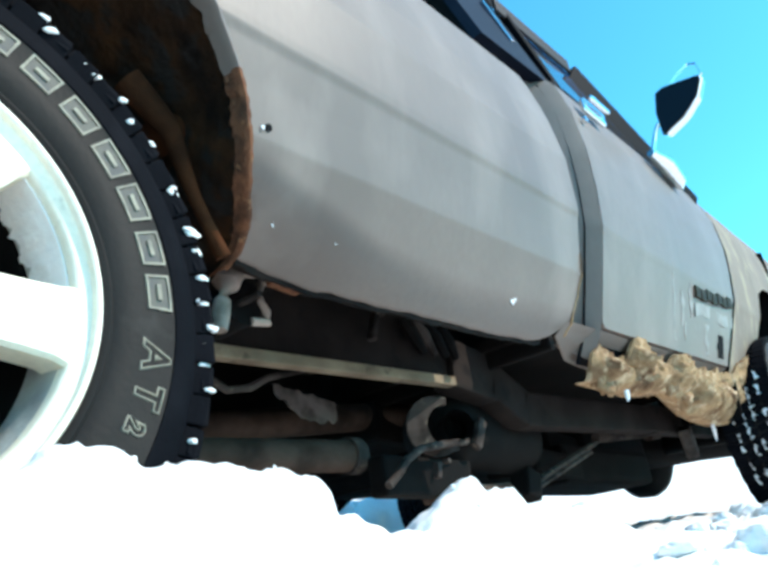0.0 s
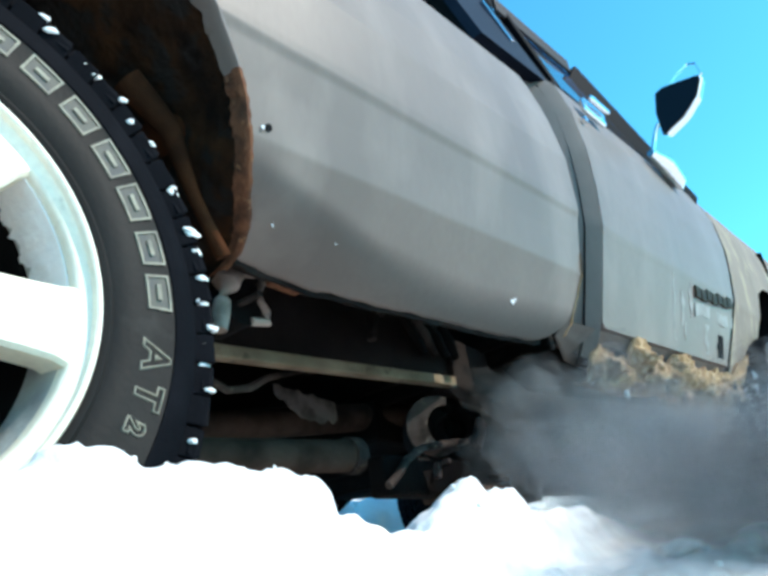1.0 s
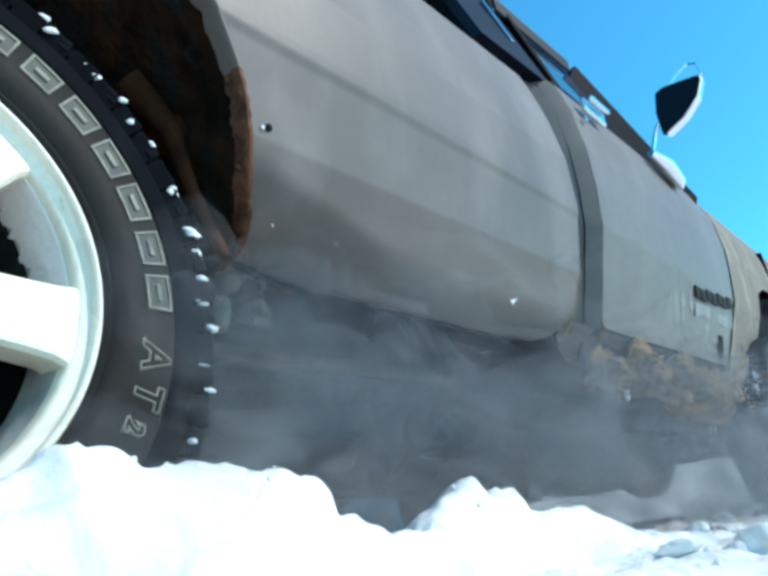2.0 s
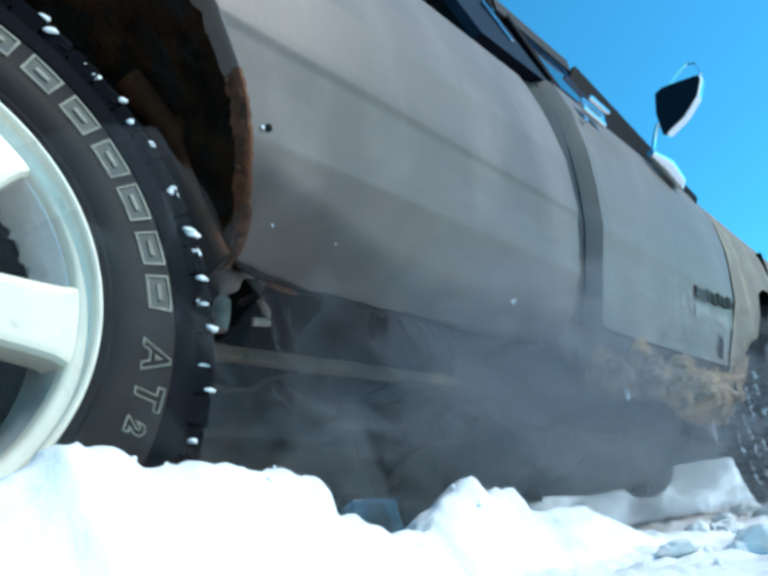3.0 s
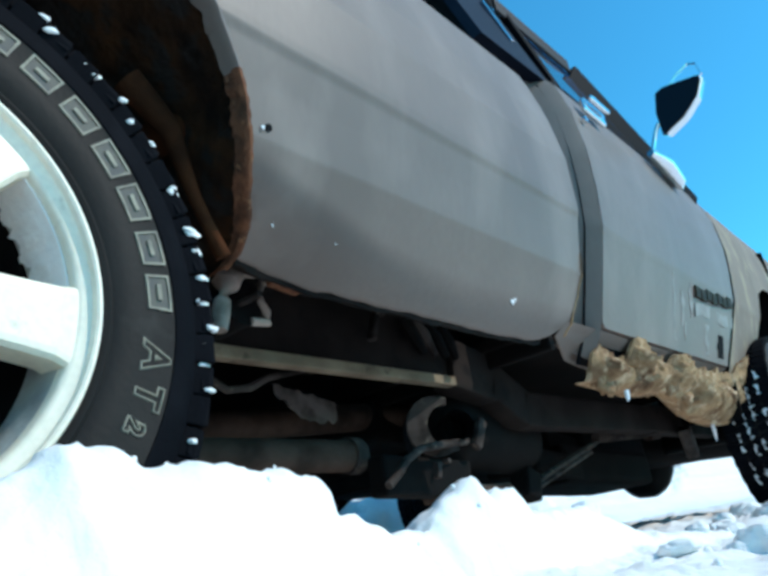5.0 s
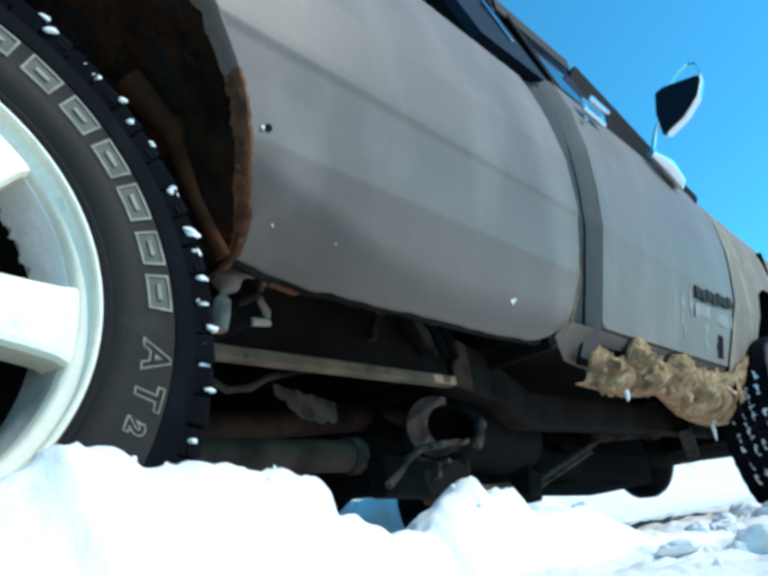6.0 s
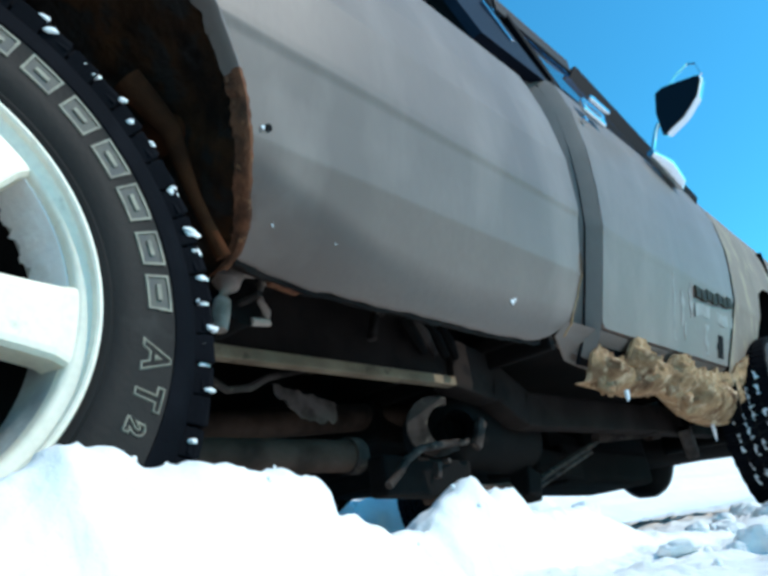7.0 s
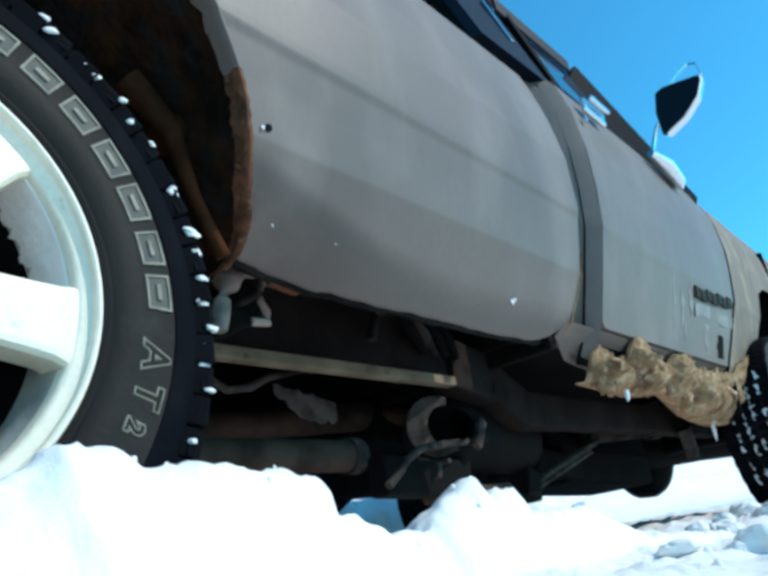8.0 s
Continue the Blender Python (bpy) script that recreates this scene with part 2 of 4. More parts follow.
BED = [(0.08, 0.105), (0.11, 0.088), (0.14, 0.07), (0.18, 0.05), (0.28, 0.0), (0.36, -0.015), (0.418, -0.028), (0.432, -0.0345), (0.450, -0.0365), (0.58, -0.040), (0.70, -0.025), (0.80, -0.005), (0.85, 0.005), (0.875, 0.03)]
CAB = [(-0.02, 0.16), (0.04, 0.125), (0.08, 0.105), (0.15, 0.065), (0.18, 0.05), (0.31, 0.01), (0.42, -0.022), (0.43, -0.027), (0.55, -0.04), (0.67, -0.045), (0.80, -0.035), (0.90, -0.01), (0.93, 0.015)]
ARCH = [(0.08, 0.533), (0.177, 0.531), (0.188, 0.522), (0.204, 0.507), (0.222, 0.485), (0.242, 0.466), (0.265, 0.453), (0.294, 0.444), (0.33, 0.439), (0.37, 0.424), (0.41, 0.40), (0.44, 0.378), (0.50, 0.31), (0.55, 0.22), (0.58, 0.11), (0.59, 0.0)]
BED_HEM = [(0.48, 0.182), (0.538, 0.174), (0.554, 0.17), (0.598, 0.161), (0.645, 0.152), (0.691, 0.144), (0.738, 0.14), (0.794, 0.134), (0.851, 0.131), (0.99, 0.126), (1.173, 0.126), (1.388, 0.132), (1.50, 0.145)]
TUCK = [(0.40, 0.285), (0.55, 0.25), (0.75, 0.21), (1.0, 0.19), (1.48, 0.205)]
BED_FRONT = [(0.112, 1.36), (0.12, 1.41), (0.14, 1.445), (0.17, 1.47), (0.28, 1.478), (0.60, 1.48), (0.76, 1.48), (0.82, 1.465), (0.86, 1.43), (0.875, 1.38)]


def zs(lo, hi, n):
    return [lo + (hi - lo) * i / (n - 1) for i in range(n)]


def bed_y(x, z):
    """The bed side's outer face, tucked under towards the foot of the wheel opening."""
    d = max(0.0, lerp(TUCK, x) - z) if x > 0 else 0.0
    return lerp(BED, z) + (0.62 + 0.75 * min(1.0, max(0.0, (0.9 - x) / 0.35))) * d * min(1.0, d / 0.09)


def bed_side():
    rows = []
    for z in zs(0.112, 0.875, 170):
        lifted = z + (lerp(BED_HEM, 0.54) - 0.112) * max(0.0, 1 - (z - 0.112) / 0.10)
        a, b = (lerp(ARCH, lifted) if z < 0.59 else 0.0), lerp(BED_FRONT, z)
        row = []
        for i in range(64):
            x = a + (b - a) * i / 63
            h = z + (lerp(BED_HEM, x) - 0.112 + 0.003 * noise.noise((x * 26, 1, 0))) * max(0.0, 1 - (z - 0.112) / 0.10)
            row.append((x, bed_y(x, h) + 0.0020 * noise.noise((x * 3.1, h * 4.2, 7)) + 0.0008 * noise.noise((x * 9, h * 9, 2)), h))
        rows.append(row)
    return sheet("bed", rows, PAINT, 0.004)


def skin(name, profile, heights, left, right, n, material, thick=0.004):
    rows = []
    for z in heights:
        a, b = left(z), right(z)
        xr = [a + (b - a) * i / (n - 1) for i in range(n)]
        rows.append([(x, lerp(profile, z) + 0.0016 * noise.noise((x * 3.1, z * 4.2, 7)) + 0.0006 * noise.noise((x * 9, z * 9, 2)), z) for x in xr])
    return sheet(name, rows, material, thick)


bed = part("bed", bed_side(), truck, "faded grey bed side with a body crease")
part("bed_rear_skin", skin("bed_rear", BED, zs(0.112, 0.875, 60), lambda z: -1.1, lambda z: -lerp(ARCH, z) if z < 0.59 else -0.004, 16, PAINT), truck)
# lip round the wheel opening: painted above, rusted through below
def lip(name, lo, hi, material, label):
    rows = []
    for z in zs(lo, hi, 50):
        x = lerp(ARCH, z)
        y = bed_y(x, z)
        j = 0.003 * noise.noise((z * 70, 0, 0)) + 0.002 * noise.noise((z * 190, 3, 0))
        rows.append([(x + 0.003 + j, y - 0.0030, z), (x - 0.003, y - 0.004, z), (x - 0.006 + j, y + 0.004, z), (x - 0.004 - j, y + 0.014, z), (x - 0.005, y + 0.027 + 2 * j, z)])
    return part("arch_lip", sheet("arch_lip", rows, material, 0.003, inward=(0.6, 0.5, 0)), truck, label)


lip("lower", 0.165, 0.365, RUST, "rusted wheel arch lip")
lip("upper", 0.365, 0.588, PAINT, "chipped painted arch lip")
part("bed_rail_cap", sheet("bed_rail", [[(x, 0.03, 0.875), (x, 0.08, 0.872), (x, 0.085, 0.80)] for x in (-1.1, 0, 0.7, 1.38)], PAINT, 0.004, inward=(0, 0, -1)), truck)
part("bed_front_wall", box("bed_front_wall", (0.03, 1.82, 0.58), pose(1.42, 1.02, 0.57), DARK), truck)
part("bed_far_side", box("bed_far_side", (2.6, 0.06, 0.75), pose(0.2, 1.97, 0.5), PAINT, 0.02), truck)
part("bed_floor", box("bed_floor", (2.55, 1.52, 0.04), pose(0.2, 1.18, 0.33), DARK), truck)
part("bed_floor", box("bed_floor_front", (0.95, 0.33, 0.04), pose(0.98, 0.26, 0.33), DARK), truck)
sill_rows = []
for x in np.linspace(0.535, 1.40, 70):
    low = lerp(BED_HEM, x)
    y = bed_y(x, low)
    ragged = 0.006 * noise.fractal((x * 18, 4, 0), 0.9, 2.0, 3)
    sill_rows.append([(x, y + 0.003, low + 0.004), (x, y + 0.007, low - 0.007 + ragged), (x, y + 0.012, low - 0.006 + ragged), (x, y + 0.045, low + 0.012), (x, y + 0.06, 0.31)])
part("floor_sill", sheet("floor_sill", sill_rows, FRAME, 0.003, inward=(0, 0, 1)), truck, "ragged dark lower hem of the bed")
part("hem_rust", beam("hem_rust", (0.612, 0.170, 0.160), (0.675, 0.170, 0.153), 0.016, 0.014, RUST, 0.003), truck, "rust-eaten hem")

# wheel well: a domed liner with an inner wall, a brace and torn insulation
dome = []
edge = [(lerp(ARCH, z), z) for z in zs(0.13, 0.588, 26)] + [(-lerp(ARCH, z), z) for z in reversed(zs(0.13, 0.588, 26))]
for k, (x, z) in enumerate(edge):
    row = []
    for j in range(10):
        u = j / 9
        d = 0.016 * noise.fractal((x * 14, u * 6, z * 14), 1.0, 2.0, 4) * u
        row.append((x * (1 + 0.03 * u) + d + 0.004, bed_y(x, z) + 0.024 + 0.345 * u, z * (1 + 0.03 * u) + d + 0.004))
    dome.append(row)
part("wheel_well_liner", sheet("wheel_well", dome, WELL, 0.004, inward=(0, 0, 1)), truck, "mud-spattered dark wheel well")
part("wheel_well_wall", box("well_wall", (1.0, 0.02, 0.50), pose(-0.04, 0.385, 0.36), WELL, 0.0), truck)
part("well_brace", tube("well_brace", [(0.33, 0.10, 0.372), (0.358, 0.095, 0.342), (0.386, 0.087, 0.305), (0.401, 0.087, 0.254), (0.416, 0.087, 0.213), (0.436, 0.087, 0.172), (0.456, 0.087, 0.133)], 0.013, BRACE, 12, radii=[0.022, 0.020, 0.016, 0.012, 0.0095, 0.009, 0.011]), truck, "rusty diagonal brace")
part("well_strut", tube("well_strut", [(0.385, 0.125, 0.312), (0.456, 0.125, 0.376), (0.525, 0.125, 0.44)], 0.016, BRACE, 12, radii=[0.026, 0.018, 0.016]), truck, "muddy upper strut in the wheel well")
part("brace_plate", sheet("brace_plate", [[(0.36, 0.20, 0.50), (0.40, 0.21, 0.43)], [(0.44, 0.24, 0.47), (0.45, 0.25, 0.42)]], RUST, 0.006), truck, "rusty gusset plate")

# cab
DOOR_F = [(0.16, 2.785), (0.20, 2.79), (0.47, 2.89), (0.67, 2.95), (0.80, 2.96), (0.92, 2.95)]
corner = []
for u in zs(0.0, 1.0, 40):
    corner.append([(1.631 - 0.16 * k / 11, lerp(CAB, 0.10 + 0.83 * u) - 0.004 + 0.22 * (k / 11) ** 1.12, 0.10 + 0.83 * u + (1 - u) * 0.16 * (k / 11)) for k in range(12)])
part("cab_corner", sheet("cab_corner", corner, PAINT, 0.004, inward=(0.5, 0.8, 0)), truck, "rounded grey cab corner in the gap")
part("door_jamb", skin("door_jamb", [(z, y + 0.030) for z, y in CAB], zs(0.10, 0.93, 30), lambda z: 1.60, lambda z: 3.0, 4, BLACK), truck, "black door jamb")
door = part("door", skin("door", [(z, y - 0.003) for z, y in CAB], zs(0.18, 0.925, 60), lambda z: 1.640 + 0.02 * max(0.0, (0.2 - z) / 0.02) ** 2, lambda z: lerp(DOOR_F, z), 30, PAINT, 0.02), truck, "grey passenger door with flaking paint")


def fender_edge(z):
    return lerp([(0.0, 3.0), (0.15, 3.17), (0.28, 3.24), (0.43, 3.32), (0.55, 3.39), (0.60, 3.55), (0.64, 4.5), (0.91, 4.6)], z)


part("fender", skin("fender", CAB, zs(0.0, 0.905, 60), lambda z: lerp(DOOR_F, max(z, 0.16)) + 0.045, fender_edge, 20, DUSTY), truck, "grey front fender dusted with dried mud")
ROCK = [(1.46, 0.150), (1.60, 0.118), (1.96, 0.10), (2.34, 0.09), (2.80, 0.08)]
rock_rows = []
for i in range(40):
    x = 1.46 + 1.34 * i / 39
    low = lerp(ROCK, x)
    rock_rows.append([(x, lerp(CAB, low + (0.176 - low) * j / 9) + 0.006 + 1.05 * (0.176 - low) * (1 - j / 9) + 0.006 * noise.noise((x * 9, j * 0.4, 3)), low + (0.176 - low) * j / 9) for j in range(10)])
part("rocker_panel", sheet("rocker", rock_rows, PAINT, 0.004), truck, "dented grey rocker panel")
part("cab_back_wall", box("cab_back", (0.03, 1.75, 1.20), pose(1.54, 1.02, 0.74), DARK, 0.01), truck)
part("roof", box("roof", (0.85, 1.65, 0.05), pose(1.93, 1.0, 1.385), NAVY, 0.02), truck)
part("hood", box("hood", (1.55, 1.9, 0.05), pose(3.80, 0.97, 0.882), PAINT, 0.02), truck)
part("cab_floor", box("cab_floor", (1.6, 1.75, 0.03), pose(2.30, 1.02, 0.20), DARK), truck)
part("firewall", box("firewall", (0.03, 1.7, 0.7), pose(3.0, 1.0, 0.5), DARK), truck)
part("far_cab_side", box("far_cab_side", (2.9, 0.05, 0.78), pose(3.0, 1.98, 0.52), PAINT, 0.02), truck)
part("rear_pillar", sheet("rear_pillar", [[(1.30, 0.012, 0.92), (1.66, 0.006, 0.92)], [(1.30, 0.09, 1.16), (1.68, 0.082, 1.16)], [(1.30, 0.17, 1.395), (1.74, 0.165, 1.395)]], NAVY, 0.03), truck, "dark navy rear cab pillar")
part("pillar_vent", beam("pillar_vent", (1.575, 0.055, 1.06), (1.585, 0.115, 1.26), 0.008, 0.022, CHROME, 0.003), truck, "bright pillar strip")
part("windscreen_pillar", beam("a_pillar", (2.88, -0.010, 0.862), (2.30, 0.140, 1.352), 0.03, 0.105, BLACK, 0.01), truck, "black windscreen pillar")
part("roof_gutter", beam("gutter", (1.50, 0.165, 1.395), (2.31, 0.165, 1.403), 0.02, 0.035, BLACK), truck, "black roof gutter")
part("rain_guard", beam("rain_guard", (1.72, 0.130, 1.345), (2.29, 0.135, 1.372), 0.012, 0.055, PLASTIC), truck, "brown plastic rain guard")
part("window_glass", sheet("window", [[(1.68, 0.012, 0.925), (2.84, 0.012, 0.925)], [(1.72, 0.15, 1.365), (2.33, 0.15, 1.375)]], GLASS, 0.004), truck, "tinted door window")
part("window_seal", beam("window_seal", (1.66, 0.004, 0.93), (2.85, 0.004, 0.93), 0.012, 0.014, BLACK, 0.003), truck, "black rubber window seal")
part("window_divider", beam("window_divider", (1.76, 0.02, 0.93), (1.80, 0.14, 1.345), 0.02, 0.03, BLACK, 0.004), truck)
handle = part("door_handle", box("handle_base", (0.15, 0.018, 0.045), pose(1.79, -0.050, 0.845), CHROME, 0.008), truck, "chrome door handle")
part("pull", beam("pull", (1.73, -0.072, 0.862), (1.86, -0.072, 0.862), 0.014, 0.016, CHROME, 0.006), handle)
part("lock", tube("lock", [(1.70, -0.044, 0.785), (1.70, -0.054, 0.785)], 0.010, CHROME, 12), door)

# badge on the door: unreadable letters as plain bars
bar = box("badge_bar", (0.055, 0.008, 0.040), Matrix(), EMBLEM, 0.003)
for i in range(7):
    x = 2.42 + 0.064 * i
    z = 0.392 + 0.0035 * i - (0.006 if i % 2 else 0.0)
    part("badge_bar", bar, door, "dark emblem bar" if i == 0 else "", at=pose(x, lerp(CAB, z) - 0.008, z, 12))
part("frost_under_emblem", sheet("frost", [[(x, lerp(CAB, z) - 0.0042 - 0.0006 * random.random(), z - 0.02 * noise.noise((x * 9, 0, 0))) for x in np.linspace(2.39, 2.86, 24)] for z in (0.322, 0.335, 0.350, 0.362)], FLAKE, 0.002), door, "frost crusted under the emblem")
for x0, z0, z1, w in ((2.19, 0.21, 0.42, 0.012), (2.27, 0.26, 0.37, 0.02), (2.36, 0.30, 0.41, 0.02), (2.53, 0.20, 0.30, 0.03), (2.30, 0.22, 0.28, 0.012)):
    rows = [[(x0 + 0.02 * noise.noise((z * 22, x0, 0)) + w * u * (0.5 + noise.noise((z * 40, x0, 3))), lerp(CAB, z) - 0.0042, z) for u in (-1, 0, 1)] for z in zs(z0, z1, 12)]
    part("flaked_paint", sheet("flake", rows, FLAKE, 0.002), door, "pale flaked paint streak")
# dent drawn as a flat dark patch
part("door_dent", sheet("dent", [[(2.66 + 0.03 * noise.noise((z * 40, 1, 0)), lerp(CAB, z) - 0.0045, z), (2.73, lerp(CAB, z) - 0.0045, z)] for z in zs(0.20, 0.28, 8)], DARK, 0.002), door, "dark patch at a door dent")
# bed front edge with torn filler, bullet-like hole, ice specks
edge_rows = [[(lerp(BED_FRONT, z) - 0.002 + 0.006 * noise.noise((z * 50, 0, 2)) + (0.009 if k else 0.0), lerp(BED, z) - 0.004 + 0.004 * k, z) for k in (0, 1, 2)] for z in zs(0.14, 0.33, 50)]
part("bed_edge", sheet("bed_edge", edge_rows, MUD, 0.004), bed, "crumbling tan edge of the bed")
part("bolt_hole", tube("bolt_hole", [(0.480, -0.0058, 0.298), (0.480, 0.012, 0.302)], 0.0058, BLACK, 12), bed, "small dark hole")
for x, z, r in ((0.469, 0.294, 0.0042), (0.545, 0.20, 0.0035), (1.187, 0.177, 0.008), (1.196, 0.182, 0.005), (0.66, 0.19, 0.002)):
    bm = bmesh.new()
    bmesh.ops.create_icosphere(bm, subdivisions=2, radius=r)
    for v in bm.verts:
        v.co *= 0.8 + 0.5 * noise.noise(v.co * 300 + Vector((x, z, 0)))
        v.co.y *= 0.35
    part("ice_speck", from_bm("ice_speck", bm, ICE, True), bed, "stuck ice speck", at=pose(x, bed_y(x, z) - 0.003, z))

# ---- mud on the rocker and the fender's foot ----
MUD_LOW = [(1.40, 0.071), (1.57, 0.056), (1.66, 0.050), (1.79, 0.046), (1.93, 0.038), (2.08, 0.046), (2.14, 0.064), (2.20, 0.057), (2.31, 0.033), (2.43, 0.009), (2.60, -0.008), (2.80, -0.019), (2.92, -0.013), (3.02, 0.029), (3.11, 0.095), (3.16, 0.171)]
MUD_TOP = [(1.40, 0.075), (1.50, 0.068), (1.60, 0.10), (1.625, 0.132), (1.64, 0.136), (1.665, 0.123), (1.69, 0.130), (1.77, 0.103), (1.83, 0.128), (1.855, 0.176), (1.91, 0.180), (1.955, 0.148), (2.04, 0.138), (2.10, 0.158),
           (2.14, 0.120), (2.18, 0.165), (2.32, 0.170), (2.43, 0.150), (2.55, 0.144), (2.71, 0.156), (2.84, 0.157), (2.90, 0.20), (3.05, 0.24), (3.12, 0.26), (3.16, 0.24)]
mud_rng = random.Random(12)
BUMPS = []
for _ in range(64):
    bx = mud_rng.choice((mud_rng.uniform(1.55, 2.10), mud_rng.uniform(2.18, 3.10)))
    BUMPS.append((bx, lerp(MUD_LOW, bx) + (lerp(MUD_TOP, bx) - lerp(MUD_LOW, bx)) * mud_rng.random(), mud_rng.uniform(0.022, 0.058), mud_rng.uniform(0.8, 1.35)))


def cab_low(z):
    return lerp(CAB, z) if z > -0.02 else 0.16 - 0.58 * (z + 0.02)


def mud_lump(x, z):
    x += 0.012 * noise.noise((x * 30, z * 30, 1))
    z += 0.012 * noise.noise((x * 30, z * 30, 9))
    best = 0.0
    for bx, bz, r, tall in BUMPS:
        q = ((x - bx) / (1.5 * r)) ** 2 + ((z - bz) / r) ** 2
        if q < 1:
            best = max(best, tall * r * math.sqrt(1 - q))
    return best + 0.015 * noise.fractal((x * 42, z * 42, 2), 0.7, 2.1, 5)


mud_rows = []
for i in range(340):
    x = 1.615 + 1.535 * i / 339
    lo, hi = lerp(MUD_LOW, x), lerp(MUD_TOP, x) + 0.022 * noise.fractal((x * 22, 5, 0), 1.0, 2.0, 3)
    hi = max(hi, lo + 0.01)
    row = []
    for j in range(34):
        u = j / 33
        z = lo + (hi - lo) * u
        lump = (0.006 + mud_lump(x, z)) * min(1.0, 0.1 + (x - 1.615) / 0.07)
        row.append((x, cab_low(z) - 0.003 - max(0.0, lump) * math.sin(min(1.0, u * 1.15 + 0.08) * math.pi * 0.97) ** 0.6, z + 0.006 * noise.noise((x * 40, z * 40, 1)) * (u < 0.9)))
    row.insert(0, (x, cab_low(lo) + 0.022, lo + 0.004))
    mud_rows.append(row)
part("mud_crust", sheet("mud_crust", mud_rows, MUD, 0.01), truck, "thick frozen tan mud caked on the rocker")
random.seed(5)
for i in range(14):
    x = random.choice((random.uniform(1.60, 2.08), random.uniform(2.2, 3.0)))
    lo, hi = lerp(MUD_LOW, x), lerp(MUD_TOP, x)
    z = lo + (hi - lo) * random.uniform(0.05, 0.75)
    bm = bmesh.new()
    bmesh.ops.create_icosphere(bm, subdivisions=3, radius=random.uniform(0.018, 0.042))
    o = Vector((i * 3.1, 0, 0))
    for v in bm.verts:
        v.co *= 0.85 + 0.5 * noise.noise(v.co * 32 + o) + 0.15 * noise.noise(v.co * 90 + o)
        v.co.y *= 0.7
    part("mud_clod", from_bm("mud_clod", bm, MUD, True), truck, at=pose(x, lerp(CAB, z) - 0.012, z, random.uniform(0, 90), random.uniform(0, 90), 0))
for x, y, z, l in ((1.80, 0.09, 0.035, 0.03), (2.915, 0.2, -0.002, 0.062)):
    part("icicle", tube("icicle", [(x, y, z), (x - 0.005, y, z - l * 0.6), (x - 0.008, y, z - l)], 0.005, ICE, 8, radii=[0.007, 0.006, 0.002]), truck, "small white icicle")

# bed side scaled down about the camera's eye, moving it out a little
SWELL = Matrix.Translation((-0.131, -0.610, -0.280)) @ Matrix.Scale(0.97, 4) @ Matrix.Translation((0.131, 0.610, 0.280))
for ob in truck.children:
    if ob.name.split(".")[0] in ("bed", "bed_rear_skin", "arch_lip", "bed_rail_cap", "floor_sill", "hem_rust", "wheel_well_liner"):
        ob.matrix_basis = SWELL @ ob.matrix_basis
# scaled up about the camera's eye, which sets the cab in from the bed
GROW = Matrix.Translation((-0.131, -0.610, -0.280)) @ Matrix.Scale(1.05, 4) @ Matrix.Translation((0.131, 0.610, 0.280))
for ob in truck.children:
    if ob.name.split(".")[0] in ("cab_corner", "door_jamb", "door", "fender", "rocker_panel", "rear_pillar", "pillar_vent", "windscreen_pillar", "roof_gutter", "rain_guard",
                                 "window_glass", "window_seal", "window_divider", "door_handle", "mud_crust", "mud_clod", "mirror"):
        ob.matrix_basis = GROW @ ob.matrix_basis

# ---- wheels ----
TYRE = [(0.222, 0.012), (0.230, 0.004), (0.236, 0.001), (0.240, 0.003), (0.25, -0.0025), (0.266, -0.004), (0.309, -0.003), (0.311, -0.004), (0.314, -0.0035), (0.316, -0.002), (0.322, 0.0), (0.335, 0.006), (0.348, 0.016), (0.353, 0.035),
        (0.354, 0.12), (0.353, 0.20), (0.348, 0.217), (0.335, 0.227), (0.285, 0.238), (0.25, 0.236), (0.222, 0.222)]
wheel = part("rear_wheel", lathe("tyre", TYRE, RUBBER, 160), truck, "black all-terrain tyre with raised pale letters")


def tread_mesh():
    """Staggered lugs: shoulder blocks that wrap over the edge and rows between."""
    bm = bmesh.new()
    n = 62
    random.seed(2)
    for i in range(n):
        a = 360 * i / n
        for side in (0, 1):
            long = i % 2
            turn = Matrix.Rotation(radians(-a - side * 2.9), 4, "Y")
            y = 0.028 if side == 0 else 0.207
            box_bm(bm, (0.016, 0.048, 0.0335), turn @ Matrix.Translation((0.3555, y, 0)) @ Matrix.Rotation(radians(8 if side else -8), 4, "X"), 0.0018)
            low = 0.314 if long else 0.324
            s = -1 if side == 0 else 1
            box_bm(bm, (0.048 if long else 0.036, 0.008, 0.0325), turn @ Matrix.Translation(((low + 0.358) / 2 + 0.001, (0.0115 if side == 0 else 0.2255), 0)) @ Matrix.Rotation(radians(-24 * s * -1), 4, "Z"), 0.0018)
        for row, (y, w, sk) in enumerate(((0.078, 0.040, 20), (0.118, 0.030, -14), (0.158, 0.040, 20))):
            turn = Matrix.Rotation(radians(-a - row * 2.1), 4, "Y")
            box_bm(bm, (0.016, w, 0.030), turn @ Matrix.Translation((0.357, y, 0)) @ Matrix.Rotation(radians(sk), 4, "X"), 0.0015)
    return from_bm("tread", bm, TREADRUBBER)


